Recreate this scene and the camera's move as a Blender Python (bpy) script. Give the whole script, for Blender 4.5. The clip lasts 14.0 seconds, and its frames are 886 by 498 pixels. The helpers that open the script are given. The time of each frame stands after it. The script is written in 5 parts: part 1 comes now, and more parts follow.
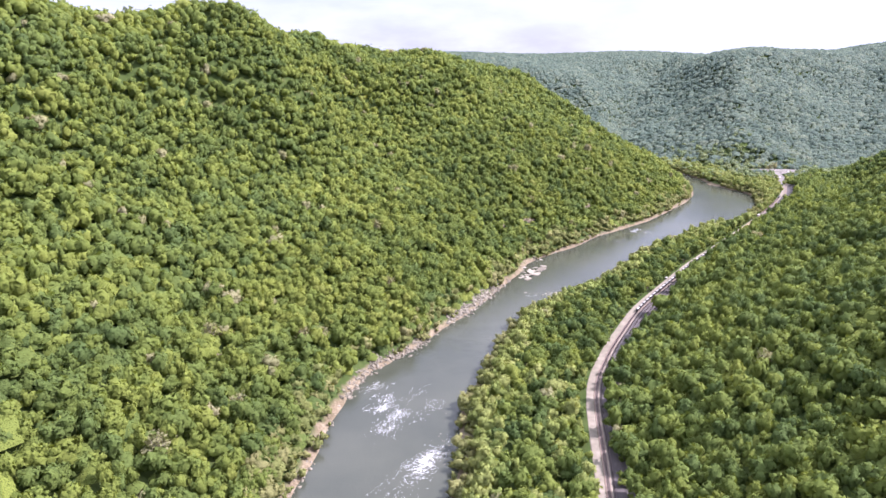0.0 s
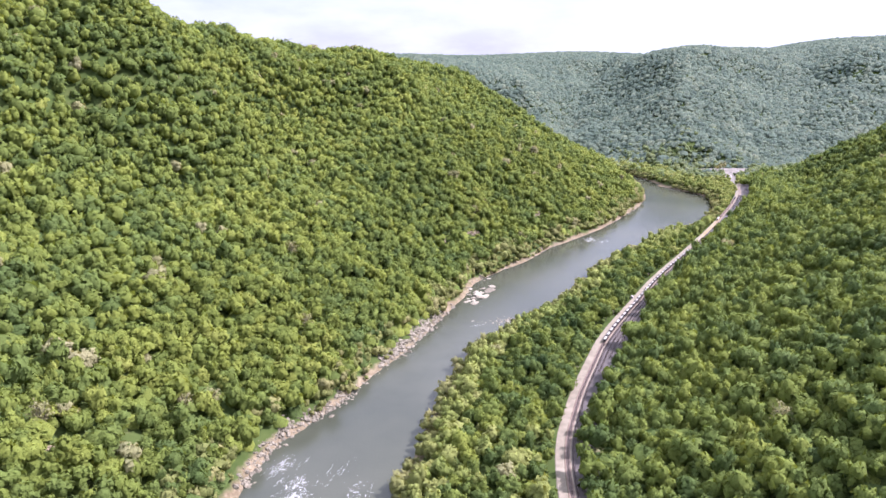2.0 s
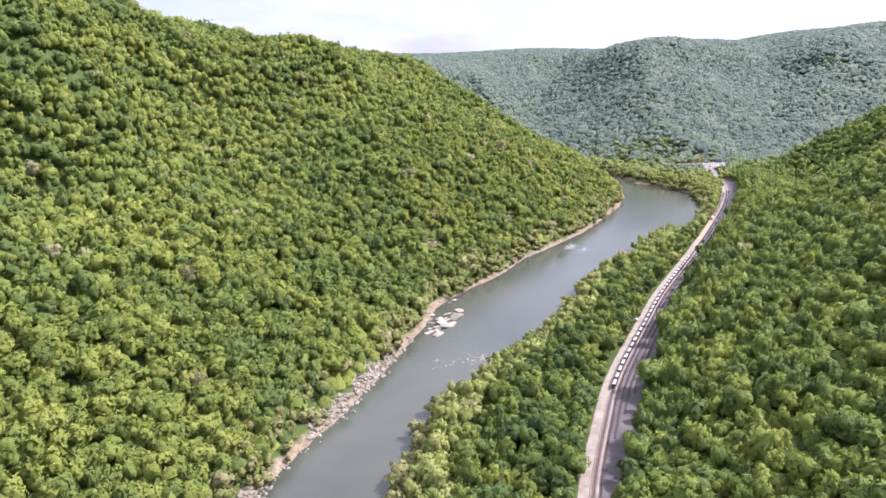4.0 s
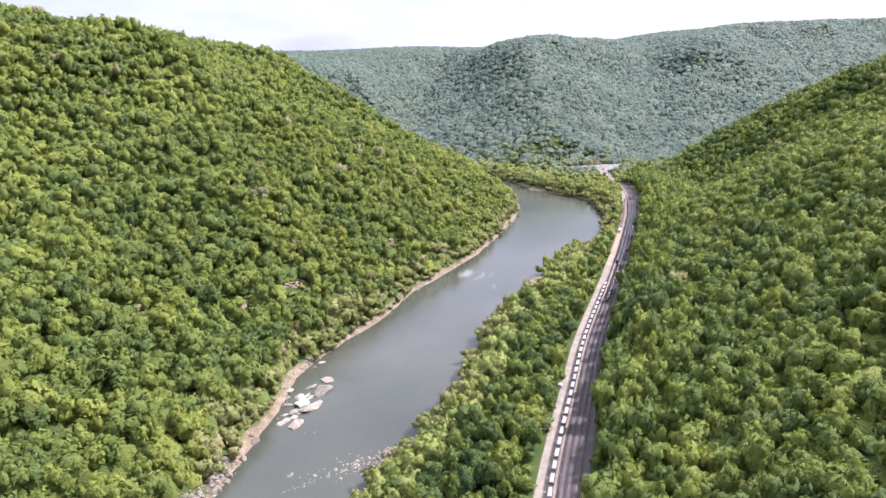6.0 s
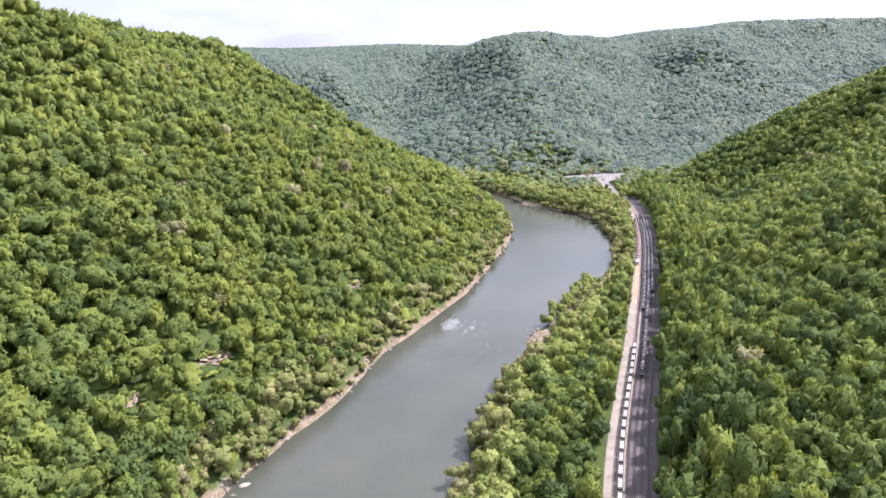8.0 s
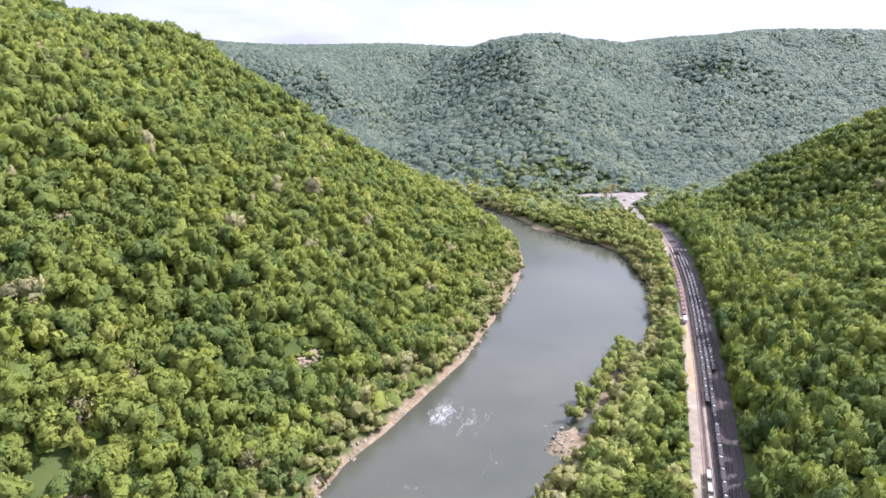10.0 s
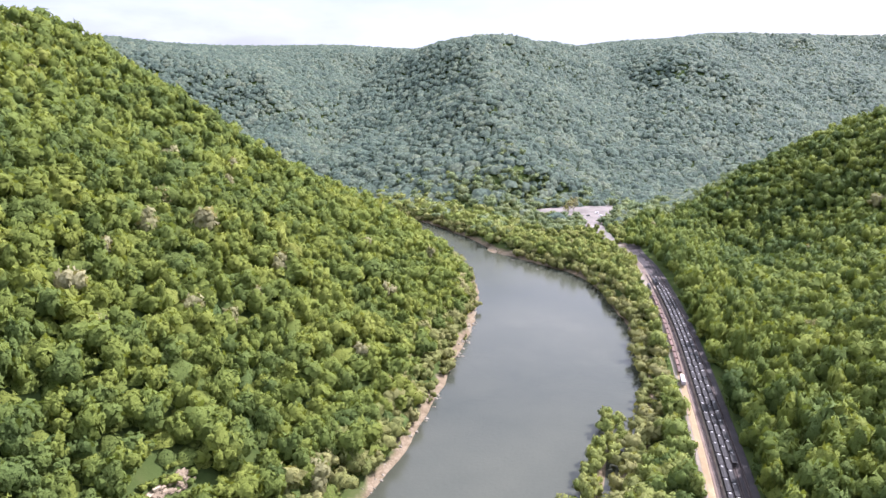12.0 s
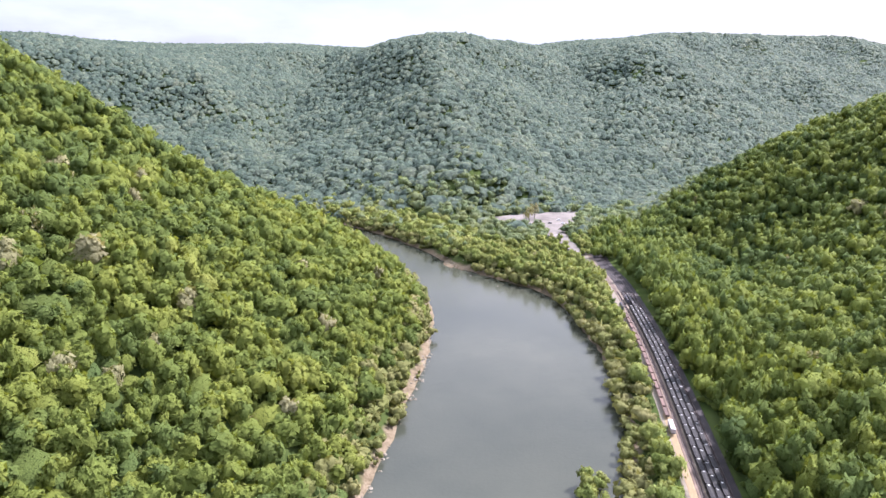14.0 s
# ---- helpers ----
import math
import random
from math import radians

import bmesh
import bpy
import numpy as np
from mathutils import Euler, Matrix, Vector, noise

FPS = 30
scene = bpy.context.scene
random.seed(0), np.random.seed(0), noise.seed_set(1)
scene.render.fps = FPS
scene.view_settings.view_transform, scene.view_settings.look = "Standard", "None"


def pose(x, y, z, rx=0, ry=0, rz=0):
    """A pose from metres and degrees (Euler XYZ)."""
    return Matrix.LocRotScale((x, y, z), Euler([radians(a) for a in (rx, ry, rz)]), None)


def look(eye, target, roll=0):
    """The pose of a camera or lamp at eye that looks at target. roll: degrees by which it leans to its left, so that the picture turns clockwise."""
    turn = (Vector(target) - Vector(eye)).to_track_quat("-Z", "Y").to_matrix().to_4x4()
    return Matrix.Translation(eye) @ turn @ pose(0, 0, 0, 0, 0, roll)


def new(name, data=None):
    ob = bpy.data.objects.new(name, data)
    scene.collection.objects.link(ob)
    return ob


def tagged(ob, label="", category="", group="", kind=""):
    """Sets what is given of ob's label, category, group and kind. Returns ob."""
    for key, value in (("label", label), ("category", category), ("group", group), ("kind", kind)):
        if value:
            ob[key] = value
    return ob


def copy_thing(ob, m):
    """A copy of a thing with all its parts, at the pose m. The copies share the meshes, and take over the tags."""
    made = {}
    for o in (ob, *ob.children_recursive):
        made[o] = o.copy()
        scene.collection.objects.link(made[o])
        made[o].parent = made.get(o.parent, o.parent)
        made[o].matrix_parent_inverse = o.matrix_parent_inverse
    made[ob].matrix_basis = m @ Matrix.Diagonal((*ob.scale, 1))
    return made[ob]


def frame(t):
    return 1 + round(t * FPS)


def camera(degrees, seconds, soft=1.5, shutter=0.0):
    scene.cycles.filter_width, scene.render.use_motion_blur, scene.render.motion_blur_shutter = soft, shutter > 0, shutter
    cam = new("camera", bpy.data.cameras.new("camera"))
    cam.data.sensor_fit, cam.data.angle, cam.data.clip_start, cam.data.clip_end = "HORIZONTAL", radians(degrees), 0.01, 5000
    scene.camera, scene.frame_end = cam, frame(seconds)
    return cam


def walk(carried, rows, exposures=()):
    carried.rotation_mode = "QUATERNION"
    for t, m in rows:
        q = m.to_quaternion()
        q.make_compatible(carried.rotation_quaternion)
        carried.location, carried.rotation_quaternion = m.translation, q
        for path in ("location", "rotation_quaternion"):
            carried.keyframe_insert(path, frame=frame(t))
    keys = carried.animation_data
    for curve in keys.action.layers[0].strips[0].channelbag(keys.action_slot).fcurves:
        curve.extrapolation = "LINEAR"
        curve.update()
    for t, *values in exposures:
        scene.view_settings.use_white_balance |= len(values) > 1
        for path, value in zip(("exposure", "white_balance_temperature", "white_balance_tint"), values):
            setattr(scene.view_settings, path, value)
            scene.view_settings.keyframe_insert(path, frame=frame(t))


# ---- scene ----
# ---------------------------------------------------------------- camera
cam = camera(67.9, 14.0, 1.5)
PATH = [
    (0, (-0.007, -0.006, 126.486), (-0.029, 1.923, 125.957), 0.0),
    (0.5, (1.084, 10.943, 125.923), (1.159, 12.87, 125.394), 0.0),
    (1, (2.383, 24.505, 125.268), (2.509, 26.431, 124.742), -0.1),
    (1.5, (4.433, 40.761, 122.975), (4.563, 42.688, 122.454), -0.3),
    (2, (6.653, 59.482, 119.307), (6.798, 61.409, 118.792), -0.6),
    (2.2, (7.54, 67.104, 117.975), (7.688, 69.031, 117.46), -0.7),
    (4.3, (18.28, 144.93, 103.003), (18.572, 146.845, 102.502), -1.4),
    (4.5, (19.915, 152.367, 102.438), (20.235, 154.276, 101.936), -1.3),
    (5, (24.963, 171.003, 101.613), (25.457, 172.874, 101.108), -1.4),
    (5.5, (31.136, 189.081, 101.088), (31.72, 190.926, 100.58), -1.4),
    (6, (37.383, 206.908, 100.714), (37.972, 208.751, 100.206), -1.4),
    (6.5, (43.621, 224.848, 100.477), (44.215, 226.689, 99.97), -1.5),
    (7, (49.866, 242.822, 100.173), (50.466, 244.661, 99.664), -1.4),
    (7.5, (56.057, 260.72, 99.803), (56.673, 262.553, 99.293), -1.3),
    (8, (62.523, 278.586, 99.489), (63.16, 280.413, 98.98), -1.1),
    (8.2, (65.223, 285.794, 99.349), (65.863, 287.619, 98.842), -1.1),
    (10.3, (93.869, 358.815, 97.681), (94.519, 360.639, 97.183), 1.0),
    (10.5, (96.552, 364.966, 97.564), (97.225, 366.783, 97.068), 1.0),
    (11, (103.126, 379.248, 97.248), (103.845, 381.048, 96.757), 0.9),
    (11.5, (109.307, 392.09, 96.917), (110.064, 393.876, 96.429), 0.8),
    (12, (114.919, 403.384, 96.588), (115.69, 405.164, 96.101), 0.7),
    (12.5, (120.021, 413.274, 96.299), (120.821, 415.041, 95.813), 0.7),
    (13, (124.503, 421.738, 96.097), (125.331, 423.492, 95.611), 0.7),
    (13.5, (128.542, 428.875, 95.802), (129.406, 430.613, 95.318), 0.8),
    (14, (131.898, 434.457, 95.684), (132.786, 436.182, 95.2), 0.7),
]
walk(cam, [(t, look(eye, target, roll)) for t, eye, target, roll in PATH], [(0, 1.63, 5800, 36), (14, 1.58, 5850, 31)])

# ---------------------------------------------------------------- sky and sun
SUN_AZ, SUN_EL = 84.0, 47.0          # degrees: clockwise from +y, and above the horizon


def build_sky():
    world = bpy.data.worlds.new("sky")
    scene.world = world
    world.use_nodes = True
    nt = world.node_tree
    nt.nodes.clear()
    out = nt.nodes.new("ShaderNodeOutputWorld")
    bg = nt.nodes.new("ShaderNodeBackground")
    sky = nt.nodes.new("ShaderNodeTexSky")
    sky.sky_type = "NISHITA"
    sky.sun_disc = False
    sky.sun_elevation, sky.sun_rotation = radians(SUN_EL), radians(SUN_AZ)
    sky.air_density, sky.dust_density, sky.ozone_density = 1.0, 2.5, 1.0
    coord = nt.nodes.new("ShaderNodeTexCoord")
    stretch = nt.nodes.new("ShaderNodeMapping")
    stretch.inputs["Scale"].default_value = (1.0, 1.0, 3.2)
    cloud = nt.nodes.new("ShaderNodeTexNoise")
    cloud.inputs["Scale"].default_value = 3.4
    cloud.inputs["Detail"].default_value = 9.0
    cloud.inputs["Roughness"].default_value = 0.55
    ramp = nt.nodes.new("ShaderNodeValToRGB")
    ramp.color_ramp.elements[0].position = 0.40
    ramp.color_ramp.elements[1].position = 0.60
    ramp.color_ramp.elements[0].color = (0.48, 0.48, 0.48, 1)
    mix = nt.nodes.new("ShaderNodeMixRGB")
    up = nt.nodes.new("ShaderNodeSeparateXYZ")
    nt.links.new(coord.outputs["Generated"], up.inputs["Vector"])
    bright = nt.nodes.new("ShaderNodeValToRGB")          # thin cloud, brighter overhead than along the horizon
    bright.color_ramp.elements[0].position, bright.color_ramp.elements[1].position = 0.12, 0.75
    bright.color_ramp.elements[0].color, bright.color_ramp.elements[1].color = (0.222, 0.228, 0.236, 1), (0.72, 0.72, 0.72, 1)
    nt.links.new(up.outputs["Z"], bright.inputs["Fac"])
    gain = nt.nodes.new("ShaderNodeMixRGB")
    gain.blend_type = "MULTIPLY"
    gain.inputs["Fac"].default_value = 1.0
    gain.inputs["Color2"].default_value = (11.8, 12.8, 12.9, 1)
    nt.links.new(bright.outputs["Color"], gain.inputs["Color1"])
    nt.links.new(gain.outputs["Color"], mix.inputs["Color2"])
    nt.links.new(coord.outputs["Generated"], stretch.inputs["Vector"])
    nt.links.new(stretch.outputs["Vector"], cloud.inputs["Vector"])
    nt.links.new(cloud.outputs["Fac"], ramp.inputs["Fac"])
    nt.links.new(ramp.outputs["Color"], mix.inputs["Fac"])
    thin = nt.nodes.new("ShaderNodeMixRGB")
    thin.blend_type = "MULTIPLY"
    thin.inputs["Fac"].default_value = 1.0
    thin.inputs["Color2"].default_value = (0.50, 0.50, 0.50, 1)
    nt.links.new(sky.outputs["Color"], thin.inputs["Color1"])
    nt.links.new(thin.outputs["Color"], mix.inputs["Color1"])
    nt.links.new(mix.outputs["Color"], bg.inputs["Color"])
    bg.inputs["Strength"].default_value = 0.13
    nt.links.new(bg.outputs["Background"], out.inputs["Surface"])


build_sky()
sun_data = bpy.data.lights.new("sun", "SUN")
sun_data.energy, sun_data.angle, sun_data.color = 5.0, radians(0.55), (1.0, 0.95, 0.86)
sun = new("sun", sun_data)
sun.matrix_world = look((0, 0, 600), (-math.sin(radians(SUN_AZ)) * math.cos(radians(SUN_EL)),
                                     -math.cos(radians(SUN_AZ)) * math.cos(radians(SUN_EL)),
                                     600 - math.sin(radians(SUN_EL))))

# ---------------------------------------------------------------- materials
def shader(name):
    m = bpy.data.materials.new(name)
    m.use_nodes = True
    nt = m.node_tree
    nt.nodes.clear()
    out = nt.nodes.new("ShaderNodeOutputMaterial")
    b = nt.nodes.new("ShaderNodeBsdfPrincipled")
    nt.links.new(b.outputs["BSDF"], out.inputs["Surface"])
    return m, nt, b, out


def ramp_node(nt, stops, fac):
    r = nt.nodes.new("ShaderNodeValToRGB")
    els = r.color_ramp.elements
    while len(els) < len(stops):
        els.new(0.5)
    for e, (p, c) in zip(els, stops):
        e.position, e.color = p, (*c, 1)
    nt.links.new(fac, r.inputs["Fac"])
    return r.outputs["Color"]


def noise_node(nt, scale, detail=4.0, rough=0.55, vector=None):
    n = nt.nodes.new("ShaderNodeTexNoise")
    n.inputs["Scale"].default_value, n.inputs["Detail"].default_value = scale, detail
    n.inputs["Roughness"].default_value = rough
    if vector is None:
        vector = nt.nodes.new("ShaderNodeNewGeometry").outputs["Position"]
    nt.links.new(vector, n.inputs["Vector"])
    return n.outputs["Fac"]


def blend(nt, kind, fac, a, b):
    n = nt.nodes.new("ShaderNodeMixRGB")
    n.blend_type = kind
    for socket, v in (("Fac", fac), ("Color1", a), ("Color2", b)):
        if isinstance(v, (int, float)):
            n.inputs[socket].default_value = v
        elif isinstance(v, tuple):
            n.inputs[socket].default_value = (*v, 1)
        else:
            nt.links.new(v, n.inputs[socket])
    return n.outputs["Color"]


def sums(nt, kind, a, b=0.0, clamp=False):
    n = nt.nodes.new("ShaderNodeMath")
    n.operation, n.use_clamp = kind, clamp
    for i, v in enumerate((a, b)):
        if isinstance(v, (int, float)):
            n.inputs[i].default_value = v
        else:
            nt.links.new(v, n.inputs[i])
    return n.outputs["Value"]


def bump(nt, b, height, strength=0.5, distance=0.1):
    n = nt.nodes.new("ShaderNodeBump")
    n.inputs["Strength"].default_value, n.inputs["Distance"].default_value = strength, distance
    nt.links.new(height, n.inputs["Height"])
    nt.links.new(n.outputs["Normal"], b.inputs["Normal"])


def grainy(name, stops, scale=1.0, fine=8.0, roughness=0.85, relief=0.4, metallic=0.0, distance=0.1, by_object=0.0):
    """A surface with stains at one scale and grain at a finer one."""
    m, nt, b, _ = shader(name)
    fac = noise_node(nt, scale)
    grain = noise_node(nt, fine, 6.0, 0.7)
    if by_object:
        fac = sums(nt, "ADD", fac, sums(nt, "MULTIPLY", sums(nt, "SUBTRACT", nt.nodes.new("ShaderNodeObjectInfo").outputs["Random"], 0.5), by_object))
    col = ramp_node(nt, stops, fac)
    dark = ramp_node(nt, [(0.25, (0.62, 0.62, 0.62)), (0.75, (1.15, 1.15, 1.15))], grain)
    nt.links.new(blend(nt, "MULTIPLY", 1.0, col, dark), b.inputs["Base Color"])
    b.inputs["Roughness"].default_value, b.inputs["Metallic"].default_value = roughness, metallic
    bump(nt, b, grain, relief, distance)
    return m


def foliage(name, stops, leaf=0.12, gloss=0.06, through_light=0.32, downy=0.0, relief=0.4, size=2.6, lacy=0.57, spray_size=3.2, crevice_shade=0.1, depth=0.45):
    """Leaves: each tree takes a hue from its own tint, each tuft a shade, each stand of the wood a cast."""
    m, nt, b, out = shader(name)
    tint = nt.nodes.new("ShaderNodeAttribute")
    tint.attribute_name = "tint"
    stand = noise_node(nt, 0.022, 3.0)
    fac = sums(nt, "ADD", sums(nt, "ADD", sums(nt, "MULTIPLY", tint.outputs["Fac"], 0.62), 0.05), sums(nt, "MULTIPLY", sums(nt, "SUBTRACT", stand, 0.38), 0.95), True)
    col = ramp_node(nt, stops, fac)
    tuft = nt.nodes.new("ShaderNodeNewGeometry").outputs["Random Per Island"]
    col = blend(nt, "MULTIPLY", 1.0, col, ramp_node(nt, [(0.0, (1 - leaf, 1 - leaf, 1 - leaf)), (1.0, (1 + leaf, 1 + leaf, 1 + 0.7 * leaf))], tuft))
    grain = noise_node(nt, 2.2, 5.0, 0.7)
    col = blend(nt, "MULTIPLY", 1.0, col, ramp_node(nt, [(0.3, (0.90, 0.91, 0.91)), (0.7, (1.08, 1.08, 1.06))], grain))
    b.inputs["Roughness"].default_value = 0.75
    b.inputs["Specular IOR Level"].default_value = gloss
    b.inputs["Sheen Weight"].default_value = downy
    b.inputs["Sheen Roughness"].default_value = 0.5
    b.inputs["Sheen Tint"].default_value = (0.85, 0.93, 1.0, 1)
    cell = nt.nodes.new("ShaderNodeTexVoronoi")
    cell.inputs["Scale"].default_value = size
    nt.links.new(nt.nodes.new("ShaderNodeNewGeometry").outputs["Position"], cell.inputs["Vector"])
    # Cell edges darkened in colour, as shade in the clefts between leaf clumps.
    col = blend(nt, "MULTIPLY", 1.0, col, ramp_node(nt, [(0.1, (1 + 0.6 * crevice_shade, 1 + 0.6 * crevice_shade, 1 + 0.4 * crevice_shade)), (0.75, (1 - crevice_shade, 1 - crevice_shade, 1 - 0.9 * crevice_shade))], cell.outputs["Distance"]))
    nt.links.new(col, b.inputs["Base Color"])
    bump(nt, b, sums(nt, "SUBTRACT", sums(nt, "MULTIPLY", grain, 0.6), cell.outputs["Distance"]), relief, depth)
    tr = nt.nodes.new("ShaderNodeBsdfTranslucent")
    nt.links.new(blend(nt, "MULTIPLY", 1.0, col, (1.2, 1.15, 0.6)), tr.inputs["Color"])
    mx = nt.nodes.new("ShaderNodeMixShader")
    mx.inputs["Fac"].default_value = through_light
    nt.links.new(b.outputs["BSDF"], mx.inputs[1])
    nt.links.new(tr.outputs["BSDF"], mx.inputs[2])
    if lacy:
        # gaps between the sprays of leaves
        spray = noise_node(nt, spray_size, 3.0, 0.6)
        gap = nt.nodes.new("ShaderNodeBsdfTransparent")
        cut = nt.nodes.new("ShaderNodeMixShader")
        nt.links.new(sums(nt, "MULTIPLY", sums(nt, "SUBTRACT", spray, lacy), 30.0, True), cut.inputs["Fac"])
        nt.links.new(mx.outputs["Shader"], cut.inputs[1])
        nt.links.new(gap.outputs["BSDF"], cut.inputs[2])
        nt.links.new(cut.outputs["Shader"], out.inputs["Surface"])
    else:
        nt.links.new(mx.outputs["Shader"], out.inputs["Surface"])
    return m


WOODS = [(0.0, (0.042, 0.072, 0.026)), (0.25, (0.074, 0.108, 0.032)), (0.55, (0.112, 0.146, 0.034)), (0.8, (0.148, 0.178, 0.038)), (1.0, (0.180, 0.200, 0.052))]
# Light green bend trees, paled further: some haze put into the leaf colour.
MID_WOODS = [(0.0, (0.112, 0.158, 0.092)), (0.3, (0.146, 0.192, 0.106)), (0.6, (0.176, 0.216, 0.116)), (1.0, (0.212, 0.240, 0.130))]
SHRUBS = [(0.0, (0.130, 0.172, 0.050)), (0.4, (0.168, 0.202, 0.058)), (0.75, (0.198, 0.218, 0.072)), (1.0, (0.228, 0.228, 0.098))]
# Paler and bluer than the near leaves: distance haze put into the leaf colour.
FAR_HAZE_WOODS = [(0.0, (0.076, 0.116, 0.094)), (0.35, (0.112, 0.160, 0.126)), (0.7, (0.156, 0.202, 0.150)), (1.0, (0.200, 0.234, 0.164))]
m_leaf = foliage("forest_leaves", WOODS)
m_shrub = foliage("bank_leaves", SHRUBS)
m_far = foliage("far_hazed_leaves", FAR_HAZE_WOODS, leaf=0.05, gloss=0.1, through_light=0.5, relief=0.7, size=0.34, lacy=0.0, crevice_shade=0.34, depth=1.6)
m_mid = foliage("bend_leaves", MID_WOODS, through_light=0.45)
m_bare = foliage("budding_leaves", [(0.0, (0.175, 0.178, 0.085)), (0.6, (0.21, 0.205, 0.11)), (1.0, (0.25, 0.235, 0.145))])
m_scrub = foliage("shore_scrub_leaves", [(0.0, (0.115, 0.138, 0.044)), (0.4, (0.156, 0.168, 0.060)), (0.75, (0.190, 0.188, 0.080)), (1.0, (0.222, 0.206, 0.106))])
m_bark = grainy("bark", [(0.3, (0.10, 0.08, 0.06)), (0.7, (0.20, 0.17, 0.14))], 1.5, 9.0)
m_rock = grainy("river_rock", [(0.25, (0.085, 0.073, 0.050)), (0.5, (0.168, 0.150, 0.110)), (0.75, (0.250, 0.228, 0.178))], 0.8, 3.0, 0.8, 0.7, 0.0, 0.3, 0.5)
m_ledge = grainy("tan_ledge_rock", [(0.25, (0.13, 0.100, 0.062)), (0.5, (0.22, 0.175, 0.115)), (0.75, (0.32, 0.265, 0.185))], 0.9, 3.0, 0.85, 0.8, 0.0, 0.3, 0.5)
m_gravel = grainy("pale_gravel", [(0.25, (0.105, 0.088, 0.062)), (0.55, (0.162, 0.140, 0.104)), (0.8, (0.220, 0.194, 0.152))], 0.3, 2.5, 0.9, 0.5)
m_ballast = grainy("dark_ballast", [(0.25, (0.030, 0.025, 0.024)), (0.55, (0.050, 0.042, 0.040)), (0.8, (0.090, 0.076, 0.072))], 0.2, 3.0, 0.9, 0.6)
# Coal soot, darkened further: tree shade on the bed is in the colour too.
m_soot = grainy("sooty_shaded_ballast", [(0.25, (0.013, 0.011, 0.012)), (0.55, (0.024, 0.020, 0.021)), (0.8, (0.058, 0.046, 0.044))], 0.25, 3.0, 0.9, 0.6)
m_rust = grainy("rust_stained_ballast", [(0.25, (0.095, 0.066, 0.050)), (0.6, (0.15, 0.108, 0.082)), (0.85, (0.21, 0.16, 0.13))], 0.3, 3.0, 0.9, 0.5)
m_rail = grainy("rail_steel", [(0.3, (0.09, 0.07, 0.062)), (0.7, (0.15, 0.125, 0.118))], 2.0, 12.0, 0.55, 0.1, 0.5)


def ground_material():
    m, nt, b, _ = shader("valley_ground")
    pos = nt.nodes.new("ShaderNodeNewGeometry").outputs["Position"]
    split = nt.nodes.new("ShaderNodeSeparateXYZ")
    nt.links.new(pos, split.inputs["Vector"])
    patch = noise_node(nt, 0.12, 5.0)
    grain = noise_node(nt, 1.6, 6.0, 0.7)
    floor_col = ramp_node(nt, [(0.3, (0.030, 0.048, 0.014)), (0.6, (0.046, 0.064, 0.020)), (0.8, (0.066, 0.068, 0.030))], patch)
    sand_col = ramp_node(nt, [(0.33, (0.062, 0.050, 0.030)), (0.5, (0.132, 0.106, 0.070)), (0.68, (0.220, 0.186, 0.135))], sums(nt, "ADD", sums(nt, "MULTIPLY", grain, 0.55), sums(nt, "MULTIPLY", noise_node(nt, 0.3, 3.0), 0.45)))
    level = sums(nt, "ADD", split.outputs["Z"], sums(nt, "MULTIPLY", sums(nt, "SUBTRACT", patch, 0.5), 5.0))
    fac = ramp_node(nt, [(0.0, (0, 0, 0)), (1.0, (1, 1, 1))], sums(nt, "MULTIPLY", sums(nt, "SUBTRACT", level, 0.8), 0.9, True))
    col = blend(nt, "MIX", fac, sand_col, floor_col)
    nt.links.new(col, b.inputs["Base Color"])
    b.inputs["Roughness"].default_value = 1.0
    b.inputs["Specular IOR Level"].default_value = 0.0
    bump(nt, b, grain, 0.6, 0.3)
    return m


def water_material():
    m, nt, b, _ = shader("river_water")
    pos = nt.nodes.new("ShaderNodeNewGeometry").outputs["Position"]
    silt = noise_node(nt, 0.02, 4.0)
    col = ramp_node(nt, [(0.3, (0.029, 0.034, 0.025)), (0.7, (0.046, 0.050, 0.036))], silt)
    nt.links.new(col, b.inputs["Base Color"])
    b.inputs["IOR"].default_value = 1.33
    calm = noise_node(nt, 0.035, 4.0, 0.6)
    nt.links.new(sums(nt, "ADD", sums(nt, "MULTIPLY", calm, 0.22), 0.0), b.inputs["Roughness"])
    rip = noise_node(nt, 0.9, 4.0, 0.6)
    bump(nt, b, rip, 0.25, 0.25)
    return m


m_ground = ground_material()
m_water = water_material()

# ---------------------------------------------------------------- the lie of the land (metres; the river's surface is z = 0)
LEFT_BANK = [(-420, -700), (-180, -220), (-112, 0), (-74, 100), (-50, 165), (-44, 209), (-35, 260), (-14, 288), (22, 358), (44, 400), (52, 425), (73, 451), (97, 475), (116, 501),
             (135, 520), (157, 541), (185, 572), (212, 609), (229, 634), (244, 661), (257, 690), (263, 720), (258, 758), (244, 810), (218, 870), (178, 942), (116, 1024),
             (24, 1108), (-120, 1200), (-400, 1310), (-900, 1430), (-2500, 1530), (-4500, 1430)]
RIGHT_BANK = [(-340, -720), (-105, -230), (-40, 0), (-15, 100), (1, 177), (4, 221), (22, 283), (40, 326), (76, 366), (107, 405), (122, 428), (146, 461), (168, 480), (188, 499),
              (212, 517), (234, 537), (256, 562), (277, 590), (297, 630), (309, 662), (311, 684), (302, 710), (295, 742), (294, 783), (286, 835), (264, 900), (228, 968),
              (170, 1040), (84, 1118), (-60, 1215), (-340, 1335), (-860, 1465), (-2500, 1590), (-4500, 1510)]
